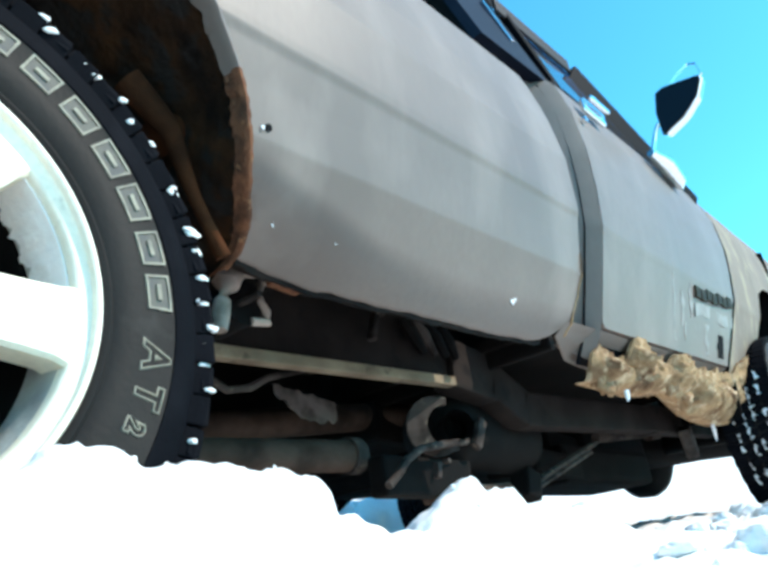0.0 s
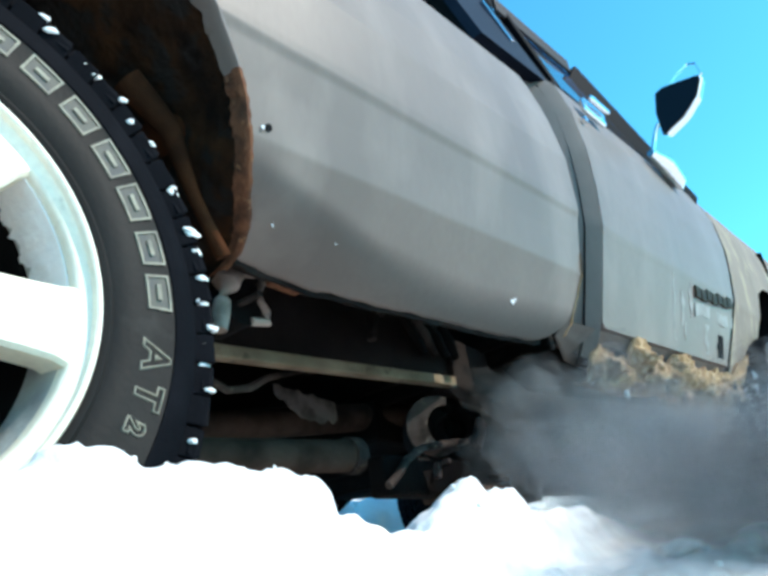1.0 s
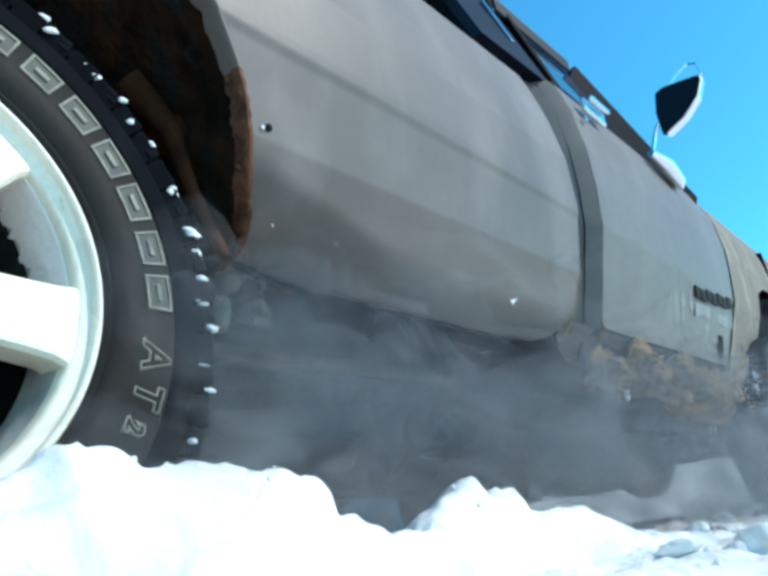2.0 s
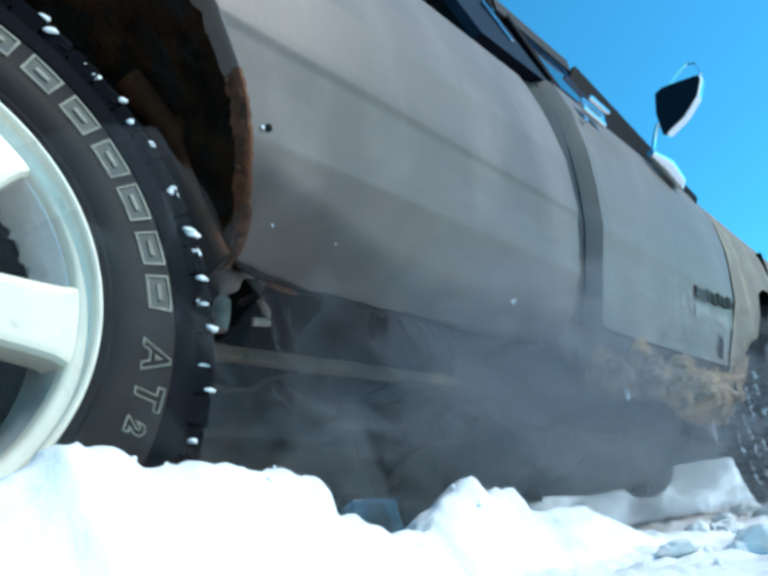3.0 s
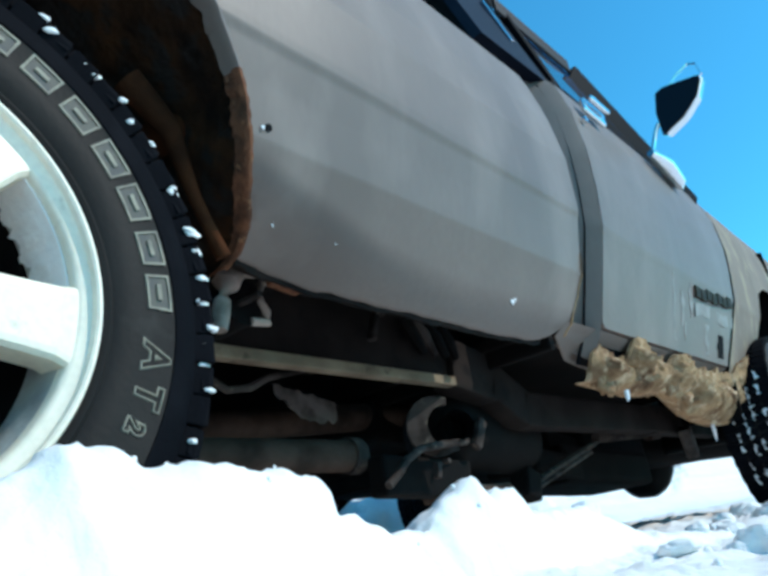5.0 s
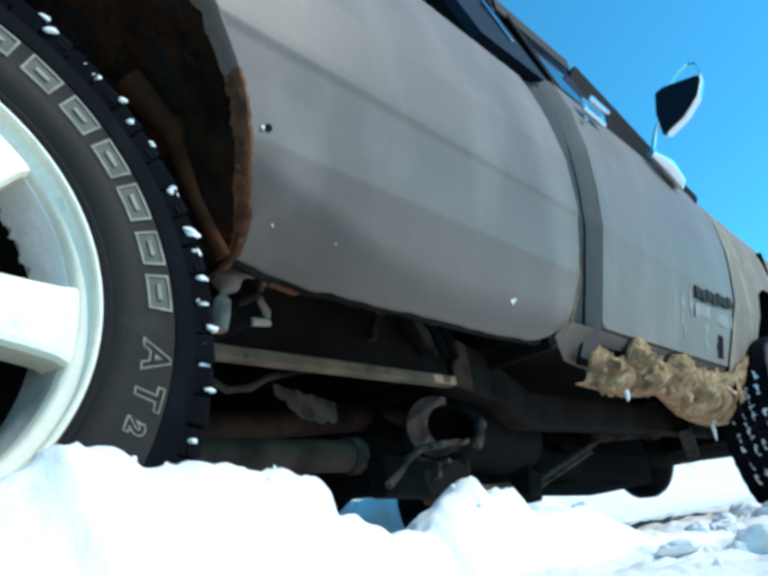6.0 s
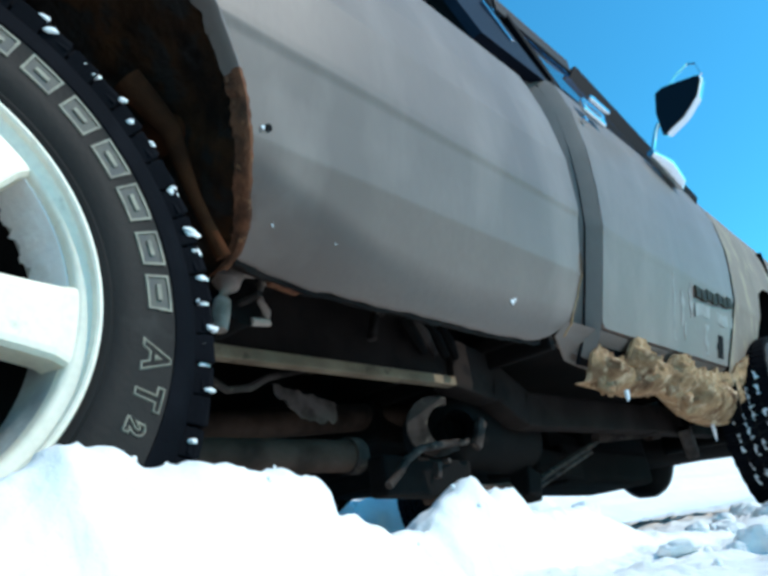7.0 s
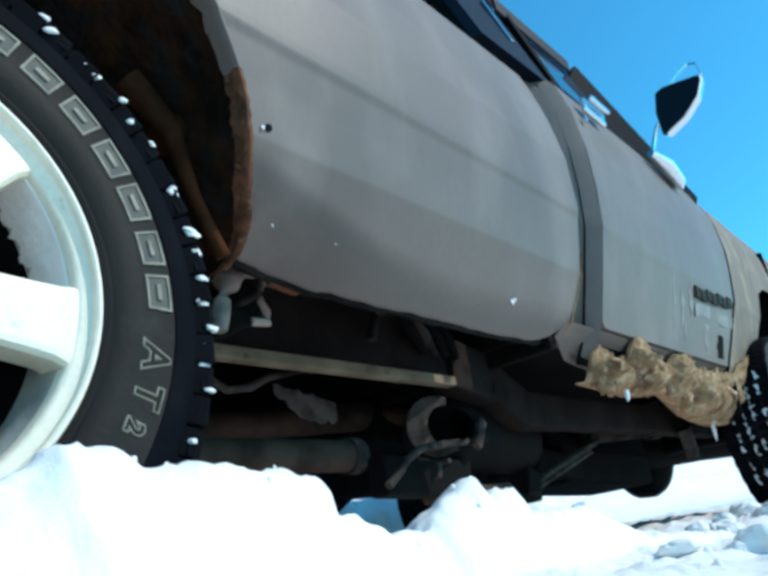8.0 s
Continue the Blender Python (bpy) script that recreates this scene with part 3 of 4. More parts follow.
SHOULDER = lathe("shoulder", [(0.3065, -0.002), (0.3075, -0.0048), (0.316, -0.0045), (0.325, -0.0012), (0.336, 0.004), (0.349, 0.0135), (0.3555, 0.035), (0.350, 0.045)], TREADRUBBER, 160)
part("shoulder", SHOULDER, wheel, "black tyre shoulder, darker than the sidewall")
TREAD = tread_mesh()
part("tread", TREAD, wheel, "chunky tread lugs")
RIM = [(0.227, 0.012), (0.2285, 0.003), (0.226, -0.002), (0.2225, -0.003), (0.2205, -0.001), (0.2195, 0.006), (0.2165, 0.0085), (0.212, 0.010), (0.2085, 0.012), (0.2065, 0.016), (0.2055, 0.03)]
part("rim", lathe("rim", RIM, ALLOY, 128), wheel, "pale alloy wheel rim")
part("rim_barrel", lathe("rim_barrel", [(0.2055, 0.028), (0.203, 0.05), (0.200, 0.085)], BARREL, 96), wheel, "salt-stained outer rim barrel")
part("inner_barrel", lathe("inner_barrel", [(0.1998, 0.085), (0.190, 0.11), (0.188, 0.19), (0.205, 0.215), (0.224, 0.22)], DARK, 96), wheel, "black inner barrel")
frost_rows = []
for i in range(90):
    a = radians(-4 + 62 * i / 89)
    rag = 0.058 + 0.022 * noise.fractal((i * 0.16, 0, 0), 0.9, 2.0, 5)
    frost_rows.append([((0.2035 - 0.006 * u - 0.0012 * noise.noise((i * 0.6, u * 9, 0))) * math.cos(a), 0.022 + rag * u, (0.2035 - 0.006 * u - 0.0012 * noise.noise((i * 0.6, u * 9, 0))) * math.sin(a)) for u in (0, 0.2, 0.4, 0.6, 0.8, 1.0)])
part("barrel_frost", sheet("barrel_frost", frost_rows, SNOW, 0.002, inward=(0.7, 0, 0.5)), wheel, "salt and frost stuck in the rim")


def spoke(angle):
    bm = bmesh.new()
    secs = [(0.03, 0.038, 0.016), (0.08, 0.034, 0.012), (0.12, 0.0335, 0.010), (0.16, 0.0355, 0.009), (0.190, 0.038, 0.009), (0.2085, 0.044, 0.012)]
    rings = []
    for r, hw, y in secs:
        rings.append([bm.verts.new(p) for p in ((r, y + 0.006, -hw), (r, y + 0.001, -hw + 0.004), (r, y, -hw + 0.010), (r, y, hw - 0.010), (r, y + 0.001, hw - 0.004), (r, y + 0.006, hw), (r, y + 0.045, hw * 0.92), (r, y + 0.045, -hw * 0.92))])
    for a, b in zip(rings, rings[1:]):
        for j in range(8):
            bm.faces.new((a[j], a[(j + 1) % 8], b[(j + 1) % 8], b[j]))
    bm.faces.new(rings[0]), bm.faces.new(rings[-1])
    return part("spoke", from_bm("spoke", bm, ALLOY), wheel, at=pose(0, 0, 0, 0, -angle, 0))


for i in range(6):
    spoke(-7 + 57 * i if i < 2 else -7 + 57 + 60.6 * (i - 1))
part("hub_cap", lathe("hub_cap", [(0.001, 0.0), (0.03, 0.0), (0.038, 0.008), (0.04, 0.05)], ALLOY, 32), wheel)
part("brake_drum", lathe("drum", [(0.001, 0.085), (0.13, 0.085), (0.14, 0.095), (0.14, 0.16)], DARK, 48), wheel, "dark brake drum")
part("bleeder_bolt", tube("bleeder", [(0.140, 0.05, -0.108), (0.140, 0.11, -0.108)], 0.013, STEEL, 12), wheel, "dark round fitting")

# raised writing: the maker's word as plain outlined blocks, the generic type in letters
def outlined_block(angle, width, lo=0.2745, hi=0.3025):
    n = 8
    w = 0.0026
    y = -0.0056

    def ring(pairs, name, material, yy):
        verts, faces = [], []
        for k, (r, a) in enumerate(pairs):
            verts += [(r * math.cos(a), yy, r * math.sin(a))]
        return verts
    a0, a1 = radians(angle - width / 2), radians(angle + width / 2)

    def loop(inset):
        da = inset / 0.288
        top = [(hi - inset, a0 + da + (a1 - a0 - 2 * da) * i / n) for i in range(n + 1)]
        low = [(lo + inset, a1 - da - (a1 - a0 - 2 * da) * i / n) for i in range(n + 1)]
        return ring(top + low, "", None, y)
    outer, inner = loop(0.0), loop(w)
    m = len(outer)
    verts = outer + inner + [(x, yy + 0.005, z) for x, yy, z in outer + inner]
    faces = []
    for i in range(m):
        j = (i + 1) % m
        faces += [(i, j, m + j, m + i), (i, 2 * m + i, 2 * m + j, j), (m + j, 3 * m + j, 3 * m + i, m + i)]
    block = part("letter_block", mesh_of("letter_block", verts, faces, LETTER), wheel, "pale outlined tyre marking")
    fill = loop(w * 1.1)
    k = n + 1
    fv = [(x, yy + 0.0016, z) for x, yy, z in fill]
    ff = [(i, i + 1, 2 * k - 2 - i, 2 * k - 1 - i) for i in range(n)]
    fv2 = fv + [(x, yy + 0.003, z) for x, yy, z in fv]
    part("letter_fill", mesh_of("letter_fill", fv2, ff, LETTER_IN), block)
    mid = (lo + hi) / 2
    part("slot", box("slot", (0.005, 0.003, radians(width) * 0.288 * 0.45), pose(mid * math.cos(radians(angle)), y + 0.0006, mid * math.sin(radians(angle)), 0, -angle, 0), LETTER, 0.0005), block)


for a, w in ((66.0, 8.2), (55.3, 7.4), (44.9, 7.8), (34.3, 8.2), (24.0, 8.2), (13.5, 7.6), (3.5, 7.8)):
    outlined_block(a, w)


def letter(text, angle, radius, size):
    cu = bpy.data.curves.new("letter", "FONT")
    cu.body, cu.size, cu.align_x, cu.fill_mode, cu.bevel_depth, cu.bevel_resolution = text, size, "CENTER", "NONE", 0.0013, 0
    cu.offset = 0.0016
    cu.space_character = 1.0
    tmp = new("letter_tmp", cu)
    me = bpy.data.meshes.new_from_object(tmp.evaluated_get(bpy.context.evaluated_depsgraph_get()))
    bpy.data.objects.remove(tmp)
    me.materials.clear()
    me.materials.append(LETTER)
    a = radians(angle)
    up = Vector((math.cos(a), 0, math.sin(a)))
    out = Vector((0, -1, 0))
    side = up.cross(out)
    m = Matrix((side, up, out)).transposed().to_4x4()
    m.translation = up * radius + out * 0.004
    part("raised_letter", me, wheel, "pale outlined raised letter", at=m)


letter("A", -11.0, 0.272, 0.042)
letter("T", -19.4, 0.272, 0.040)
letter("2", -26.6, 0.274, 0.026)
# snow packed in the shoulder gaps
random.seed(8)
FLECKS = [62, 60, 52.4, 49.8, 44, 40, 35, 31.3, 26.2, 25.4, 22.4, 17.4, 16.4, 13.4, 7.8, 3.3, -0.6, -1.6, -5, -8.5, -13.3, -23]
for i, deg in enumerate(FLECKS):
    a = radians(deg)
    bm = bmesh.new()
    bmesh.ops.create_icosphere(bm, subdivisions=2, radius=random.uniform(0.0042, 0.0072))
    o = Vector((i * 5.0, 1, 0))
    for v in bm.verts:
        v.co *= 0.8 + 0.6 * noise.noise(v.co * 160 + o)
        v.co.y *= 0.8
        v.co.x *= 1.5
        v.co.z *= 0.75
    r = random.uniform(0.351, 0.361)
    part("packed_snow", from_bm("packed_snow", bm, SNOW, True), wheel, "snow packed between lugs" if i == 0 else "", at=pose(r * math.cos(a), random.uniform(0.000, 0.008), r * math.sin(a)))

front = part("front_wheel", wheel.data, truck, "black all-terrain front tyre flecked with snow", at=pose(3.46, -0.015, 0.0))
part("tread", TREAD, front)
for i in range(70):
    a = radians(random.uniform(150, 230))
    y = random.choice((0.055, 0.098, 0.138, 0.178)) + random.uniform(-0.006, 0.006)
    bm = bmesh.new()
    bmesh.ops.create_cube(bm, size=1.0, matrix=Matrix.Diagonal((0.012, random.uniform(0.006, 0.022), random.uniform(0.008, 0.034), 1)))
    for v in bm.verts:
        v.co += Vector((random.uniform(-1, 1), random.uniform(-1, 1), random.uniform(-1, 1))) * 0.002
    part("packed_snow", from_bm("packed_snow", bm, ICE), front, at=pose(0.357 * math.cos(a), y, 0.357 * math.sin(a), 0, -math.degrees(a), 0))
for nm, x in (("front_wheel", 3.46), ("rear_wheel", 0.0)):
    w2 = part(nm, wheel.data, truck, "dark far-side tyre", at=pose(x, 1.98, 0, 0, 0, 180))
    part("tread", TREAD, w2)
    part("rim", bpy.data.meshes["rim"], w2, "pale alloy wheel rim")

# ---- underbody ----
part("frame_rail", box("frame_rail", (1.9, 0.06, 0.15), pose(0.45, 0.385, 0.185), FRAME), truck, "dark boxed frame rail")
part("rail_flange", beam("flange", (0.20, 0.345, 0.098), (1.35, 0.345, 0.096), 0.03, 0.024, FLANGE), truck, "silt-coated lower rail flange, brightened for snow light")
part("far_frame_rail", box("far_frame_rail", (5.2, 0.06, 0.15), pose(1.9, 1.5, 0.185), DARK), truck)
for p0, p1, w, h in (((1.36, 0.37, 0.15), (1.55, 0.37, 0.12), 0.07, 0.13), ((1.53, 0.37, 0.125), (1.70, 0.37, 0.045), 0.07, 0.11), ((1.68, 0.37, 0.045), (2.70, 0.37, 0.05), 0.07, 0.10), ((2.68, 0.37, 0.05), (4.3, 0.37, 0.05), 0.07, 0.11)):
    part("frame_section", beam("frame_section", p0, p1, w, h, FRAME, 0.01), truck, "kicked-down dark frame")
# spring hanger
hanger = part("spring_hanger", tube("hanger", [(0.612, 0.20, 0.181), (0.590, 0.20, 0.183), (0.566, 0.20, 0.174), (0.550, 0.20, 0.155), (0.541, 0.20, 0.125), (0.534, 0.20, 0.098), (0.530, 0.20, 0.075)], 0.02, CASTGREY, 16, radii=[0.006, 0.010, 0.019, 0.023, 0.013, 0.015, 0.012]), truck, "grey cast spring hanger")
part("hanger_foot", tube("hanger_foot", [(0.660, 0.22, 0.192), (0.640, 0.22, 0.176), (0.635, 0.22, 0.145), (0.648, 0.22, 0.127), (0.648, 0.22, 0.111), (0.612, 0.22, 0.108)], 0.0075, CASTGREY, 8), hanger, "bent grey bracket strap")
part("hanger_bolt", tube("hanger_bolt", [(0.592, 0.17, 0.135), (0.592, 0.22, 0.135)], 0.006, STEEL, 8), hanger)
part("hanger_cup", tube("hanger_cup", [(0.60, 0.22, 0.14), (0.60, 0.30, 0.14)], 0.04, DARK, 16), hanger)
part("rail_strap", beam("rail_strap", (1.075, 0.33, 0.231), (1.048, 0.33, 0.164), 0.02, 0.014, STEEL, 0.004), truck, "grey strap bracket")
part("strap_head", box("strap_head", (0.03, 0.02, 0.022), pose(1.082, 0.325, 0.235), STEEL, 0.006), truck)
for k in range(4):
    part("brake_hose", tube("hose", [(1.17 + 0.05 * k, 0.33, 0.235), (1.19 + 0.05 * k, 0.325, 0.20), (1.235 + 0.045 * k, 0.33, 0.155)], 0.008, STEEL if k == 1 else DARK, 8, radii=[0.012, 0.016, 0.010]), truck)
part("shift_linkage", tube("linkage", [(0.70, 0.45, 0.085), (0.74, 0.45, 0.066), (0.797, 0.45, 0.074), (0.844, 0.45, 0.098), (0.951, 0.45, 0.125)], 0.008, STEEL, 8), truck, "thin grey linkage rod")
rows = []
for i in range(14):
    u = i / 13
    rows.append([(1.00 + 0.20 * u, 0.60 + 0.01 * noise.noise((i, j, 0)), 0.138 - 0.034 * u - (0.006 + 0.010 * math.sin(2.6 * u)) * j + 0.014 * noise.noise((i * 0.7, j * 0.7, 3))) for j in range(5)])
part("heat_shield", sheet("heat_shield", rows, SHIELD, 0.003), truck, "crumpled grey heat shield")
# added block, hides a bluish streak of light under the bed
part("streak_blocker", box("streak_blocker", (1.3, 0.5, 0.26), pose(0.95, 1.15, 0.18), DARK, 0.04), truck, "dark block added to hide a bright streak")
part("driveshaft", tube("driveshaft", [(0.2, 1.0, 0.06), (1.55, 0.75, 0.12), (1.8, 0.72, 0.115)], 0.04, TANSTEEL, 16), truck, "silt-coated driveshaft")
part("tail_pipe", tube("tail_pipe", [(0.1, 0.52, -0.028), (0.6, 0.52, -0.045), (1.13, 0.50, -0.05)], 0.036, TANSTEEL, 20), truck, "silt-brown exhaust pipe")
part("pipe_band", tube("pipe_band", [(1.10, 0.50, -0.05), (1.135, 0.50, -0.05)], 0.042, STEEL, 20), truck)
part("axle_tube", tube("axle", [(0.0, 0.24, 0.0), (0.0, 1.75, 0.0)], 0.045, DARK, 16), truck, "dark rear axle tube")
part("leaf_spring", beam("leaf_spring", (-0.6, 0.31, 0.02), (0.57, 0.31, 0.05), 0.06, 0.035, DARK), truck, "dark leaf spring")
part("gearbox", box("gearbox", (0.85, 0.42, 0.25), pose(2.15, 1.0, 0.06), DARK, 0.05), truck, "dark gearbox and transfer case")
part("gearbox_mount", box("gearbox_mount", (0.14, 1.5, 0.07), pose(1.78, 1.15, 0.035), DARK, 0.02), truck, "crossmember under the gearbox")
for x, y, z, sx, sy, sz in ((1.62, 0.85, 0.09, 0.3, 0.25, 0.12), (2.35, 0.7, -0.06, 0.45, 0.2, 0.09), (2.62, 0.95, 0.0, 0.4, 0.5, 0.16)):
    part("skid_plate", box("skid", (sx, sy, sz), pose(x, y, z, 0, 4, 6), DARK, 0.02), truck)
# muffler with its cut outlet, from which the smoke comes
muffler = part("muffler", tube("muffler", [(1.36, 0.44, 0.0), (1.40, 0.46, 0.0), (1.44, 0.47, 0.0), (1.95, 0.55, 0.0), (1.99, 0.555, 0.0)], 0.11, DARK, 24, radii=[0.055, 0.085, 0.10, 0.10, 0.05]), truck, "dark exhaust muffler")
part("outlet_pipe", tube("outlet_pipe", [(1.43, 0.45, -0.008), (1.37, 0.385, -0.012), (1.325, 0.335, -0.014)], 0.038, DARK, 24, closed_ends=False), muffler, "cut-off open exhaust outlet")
part("outlet_bore", tube("outlet_bore", [(1.45, 0.46, -0.008), (1.326, 0.337, -0.014)], 0.035, BLACK, 24, closed_ends=False), muffler, "black bore inside the outlet")
flange = []
for a in range(80, 291, 15):
    c, s = math.cos(radians(a)), math.sin(radians(a))
    flange.append([Vector((1.315, 0.36, -0.006)) + Vector((0.78, -0.60, 0)) * c * r + Vector((0.0, 0.0, 1)) * s * r for r in (0.048, 0.062 + 0.03 * max(0.0, -c), 0.066 + 0.034 * max(0.0, -c))])
part("outlet_flange", sheet("outlet_flange", flange, STEEL, 0.012, inward=(0.6, 0.78, 0)), muffler, "grey outlet flange")
part("flange_ear", beam("flange_ear", (1.425, 0.36, -0.060), (1.475, 0.36, 0.010), 0.02, 0.03, STEEL, 0.006), muffler)
part("hanger_rod", tube("hanger_rod", [(1.05, 0.35, -0.142), (1.085, 0.35, -0.122), (1.125, 0.35, -0.09), (1.183, 0.35, -0.066), (1.272, 0.35, -0.056), (1.37, 0.35, -0.048)], 0.009, STEEL, 10), truck, "bent grey exhaust hanger rod")
part("hanger_tab", beam("hanger_tab", (1.249, 0.36, -0.096), (1.240, 0.36, -0.130), 0.015, 0.016, STEEL, 0.003), truck)
part("tab_bolt", tube("tab_bolt", [(1.285, 0.35, -0.093), (1.285, 0.37, -0.093)], 0.006, STEEL, 8), truck)
part("hanger_bracket", box("hanger_bracket", (0.34, 0.05, 0.09), pose(1.27, 0.42, -0.12, 0, 3, 0), DARK, 0.01), truck)
part("lower_crossmember", beam("lower_crossmember", (1.34, 0.46, -0.158), (1.75, 0.50, -0.15), 0.06, 0.035, TANSTEEL, 0.01), truck, "silt-coated lower crossmember")
for d in (0.0, 0.028):
    part("torsion_bar", tube("torsion_bar", [(1.93, 0.5 + d, -0.14 - d), (2.169, 0.5 + d, -0.080 - d), (2.469, 0.5 + d, -0.008 - d)], 0.010, STEEL, 10), truck, "pale grey torsion bar")
part("torsion_key", box("torsion_key", (0.08, 0.07, 0.09), pose(1.92, 0.52, -0.14, 0, 20, 0), DARK, 0.01), truck)
part("tie_rod", tube("tie_rod", [(2.72, 0.6, 0.035), (2.815, 0.6, 0.042), (3.30, 0.6, 0.062)], 0.016, STEEL, 12, radii=[0.02, 0.024, 0.018]), truck, "grimy steering rod")
part("rod_end", tube("rod_end", [(3.28, 0.59, 0.055), (3.42, 0.59, 0.066)], 0.028, TANSTEEL, 12), truck, "yellowish rod end")
bm = bmesh.new()
bmesh.ops.create_uvsphere(bm, u_segments=28, v_segments=18, radius=0.21)
for v in bm.verts:
    v.co.y *= 0.8
    v.co += v.co.normalized() * 0.012 * noise.noise(v.co * 12)
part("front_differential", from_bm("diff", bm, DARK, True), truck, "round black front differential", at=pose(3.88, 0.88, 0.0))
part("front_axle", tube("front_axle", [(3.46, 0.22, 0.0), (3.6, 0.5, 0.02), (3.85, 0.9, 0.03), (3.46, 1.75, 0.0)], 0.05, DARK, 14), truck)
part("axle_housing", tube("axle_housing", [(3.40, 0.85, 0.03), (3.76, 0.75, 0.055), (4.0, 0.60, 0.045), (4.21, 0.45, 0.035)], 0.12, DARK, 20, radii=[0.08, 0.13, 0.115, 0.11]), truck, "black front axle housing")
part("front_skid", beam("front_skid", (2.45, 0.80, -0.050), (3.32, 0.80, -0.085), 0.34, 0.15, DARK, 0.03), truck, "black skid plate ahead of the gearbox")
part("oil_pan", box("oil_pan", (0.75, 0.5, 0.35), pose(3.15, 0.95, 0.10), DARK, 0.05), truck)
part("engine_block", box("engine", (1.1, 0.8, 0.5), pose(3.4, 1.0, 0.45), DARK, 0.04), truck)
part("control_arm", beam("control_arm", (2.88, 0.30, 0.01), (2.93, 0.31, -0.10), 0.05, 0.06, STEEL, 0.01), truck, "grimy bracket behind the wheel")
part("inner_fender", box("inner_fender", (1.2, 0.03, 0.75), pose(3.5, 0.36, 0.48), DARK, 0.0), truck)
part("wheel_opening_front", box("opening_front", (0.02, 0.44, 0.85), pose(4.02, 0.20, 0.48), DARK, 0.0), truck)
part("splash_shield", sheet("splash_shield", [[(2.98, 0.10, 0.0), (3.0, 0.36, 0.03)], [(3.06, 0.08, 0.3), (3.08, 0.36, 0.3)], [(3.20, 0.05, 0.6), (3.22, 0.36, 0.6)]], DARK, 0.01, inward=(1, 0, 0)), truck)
part("far_side_tube", tube("far_side_tube", [(2.53, 1.9, -0.02), (2.57, 1.9, 0.03), (2.65, 1.9, 0.058), (2.80, 1.9, 0.07), (3.0, 1.9, 0.10)], 0.03, DARK, 10, radii=[0.02, 0.04, 0.035, 0.03, 0.02]), truck, "bent dark tube on the far side")

# ---- mirror ----
def mirror():
    base = part("mirror", tube("mirror_foot", [(2.32, -0.045, 0.90), (2.42, -0.055, 0.885), (2.54, -0.055, 0.855), (2.58, -0.05, 0.84)], 0.03, CHROME, 14, radii=[0.014, 0.034, 0.032, 0.012]), truck, "chrome door mirror, dark sky put into its glass")
    part("arm", tube("arm", [(2.45, -0.03, 0.90), (2.45, -0.022, 0.96), (2.45, -0.055, 1.03), (2.45, -0.075, 1.06)], 0.008, CHROME, 10), base, "slim chrome arm")
    outline = [(-0.078, 1.018), (-0.095, 1.008), (-0.17, 1.040), (-0.232, 1.093), (-0.262, 1.150), (-0.258, 1.168), (-0.13, 1.190), (-0.098, 1.178), (-0.078, 1.10)]
    cy, cz = sum(p[0] for p in outline) / 9, sum(p[1] for p in outline) / 9
    verts, faces, n = [], [], len(outline)
    secs = ((1.0, 0.0), (1.05, 0.012), (1.0, 0.05), (0.7, 0.085), (0.3, 0.1))
    for s, d in secs:
        verts += [(2.45 + d, cy + (y - cy) * s, cz + (z - cz) * s) for y, z in outline]
    for i in range(len(secs) - 1):
        faces += [(i * n + j, i * n + (j + 1) % n, (i + 1) * n + (j + 1) % n, (i + 1) * n + j) for j in range(n)]
    faces += [tuple(range(n)), tuple(range((len(secs) - 1) * n, len(secs) * n))]
    part("shell", mesh_of("mirror_shell", verts, faces, CHROME), base, "chrome mirror shell")
    verts = [(2.446 - d, cy + (y - cy) * s, cz + (z - cz) * s) for s, d in ((0.985, 0.0), (0.96, 0.004)) for y, z in outline]
    faces = [(j, (j + 1) % n, n + (j + 1) % n, n + j) for j in range(n)] + [tuple(range(n)), tuple(range(n, 2 * n))]
    part("glass", mesh_of("mirror_glass", verts, faces, SKYGLASS), base, "dark mirror glass")
    part("hoop", tube("hoop", [(2.46, -0.15, 1.185), (2.46, -0.19, 1.218), (2.46, -0.235, 1.236), (2.46, -0.262, 1.222), (2.46, -0.268, 1.17)], 0.005, CHROME, 8), base, "thin wire hoop")
    return base


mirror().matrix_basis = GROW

# ---- loose snow lumps on the heap ----
def snow_lump(x, y, r, tall, seed):
    bm = bmesh.new()
    bmesh.ops.create_icosphere(bm, subdivisions=4, radius=1.0)
    o = Vector((seed * 7.0, 0, 0))
    for v in bm.verts:
        q = v.co.copy()
        v.co *= 1 + 0.28 * noise.noise(q * 1.6 + o) + 0.10 * noise.fractal(q * 4 + o, 0.9, 2.0, 4)
        v.co = Vector((v.co.x * r, v.co.y * r, v.co.z * r * tall))
    ob = new("snow_lump", from_bm("snow_lump", bm, SNOW, True))
    ob.location = (x, y, ground_z(x, y) + r * tall * 0.25)
    tagged(ob, "crumbly lump of white snow on the heap", "snow lump", "snow lumps on the heap")


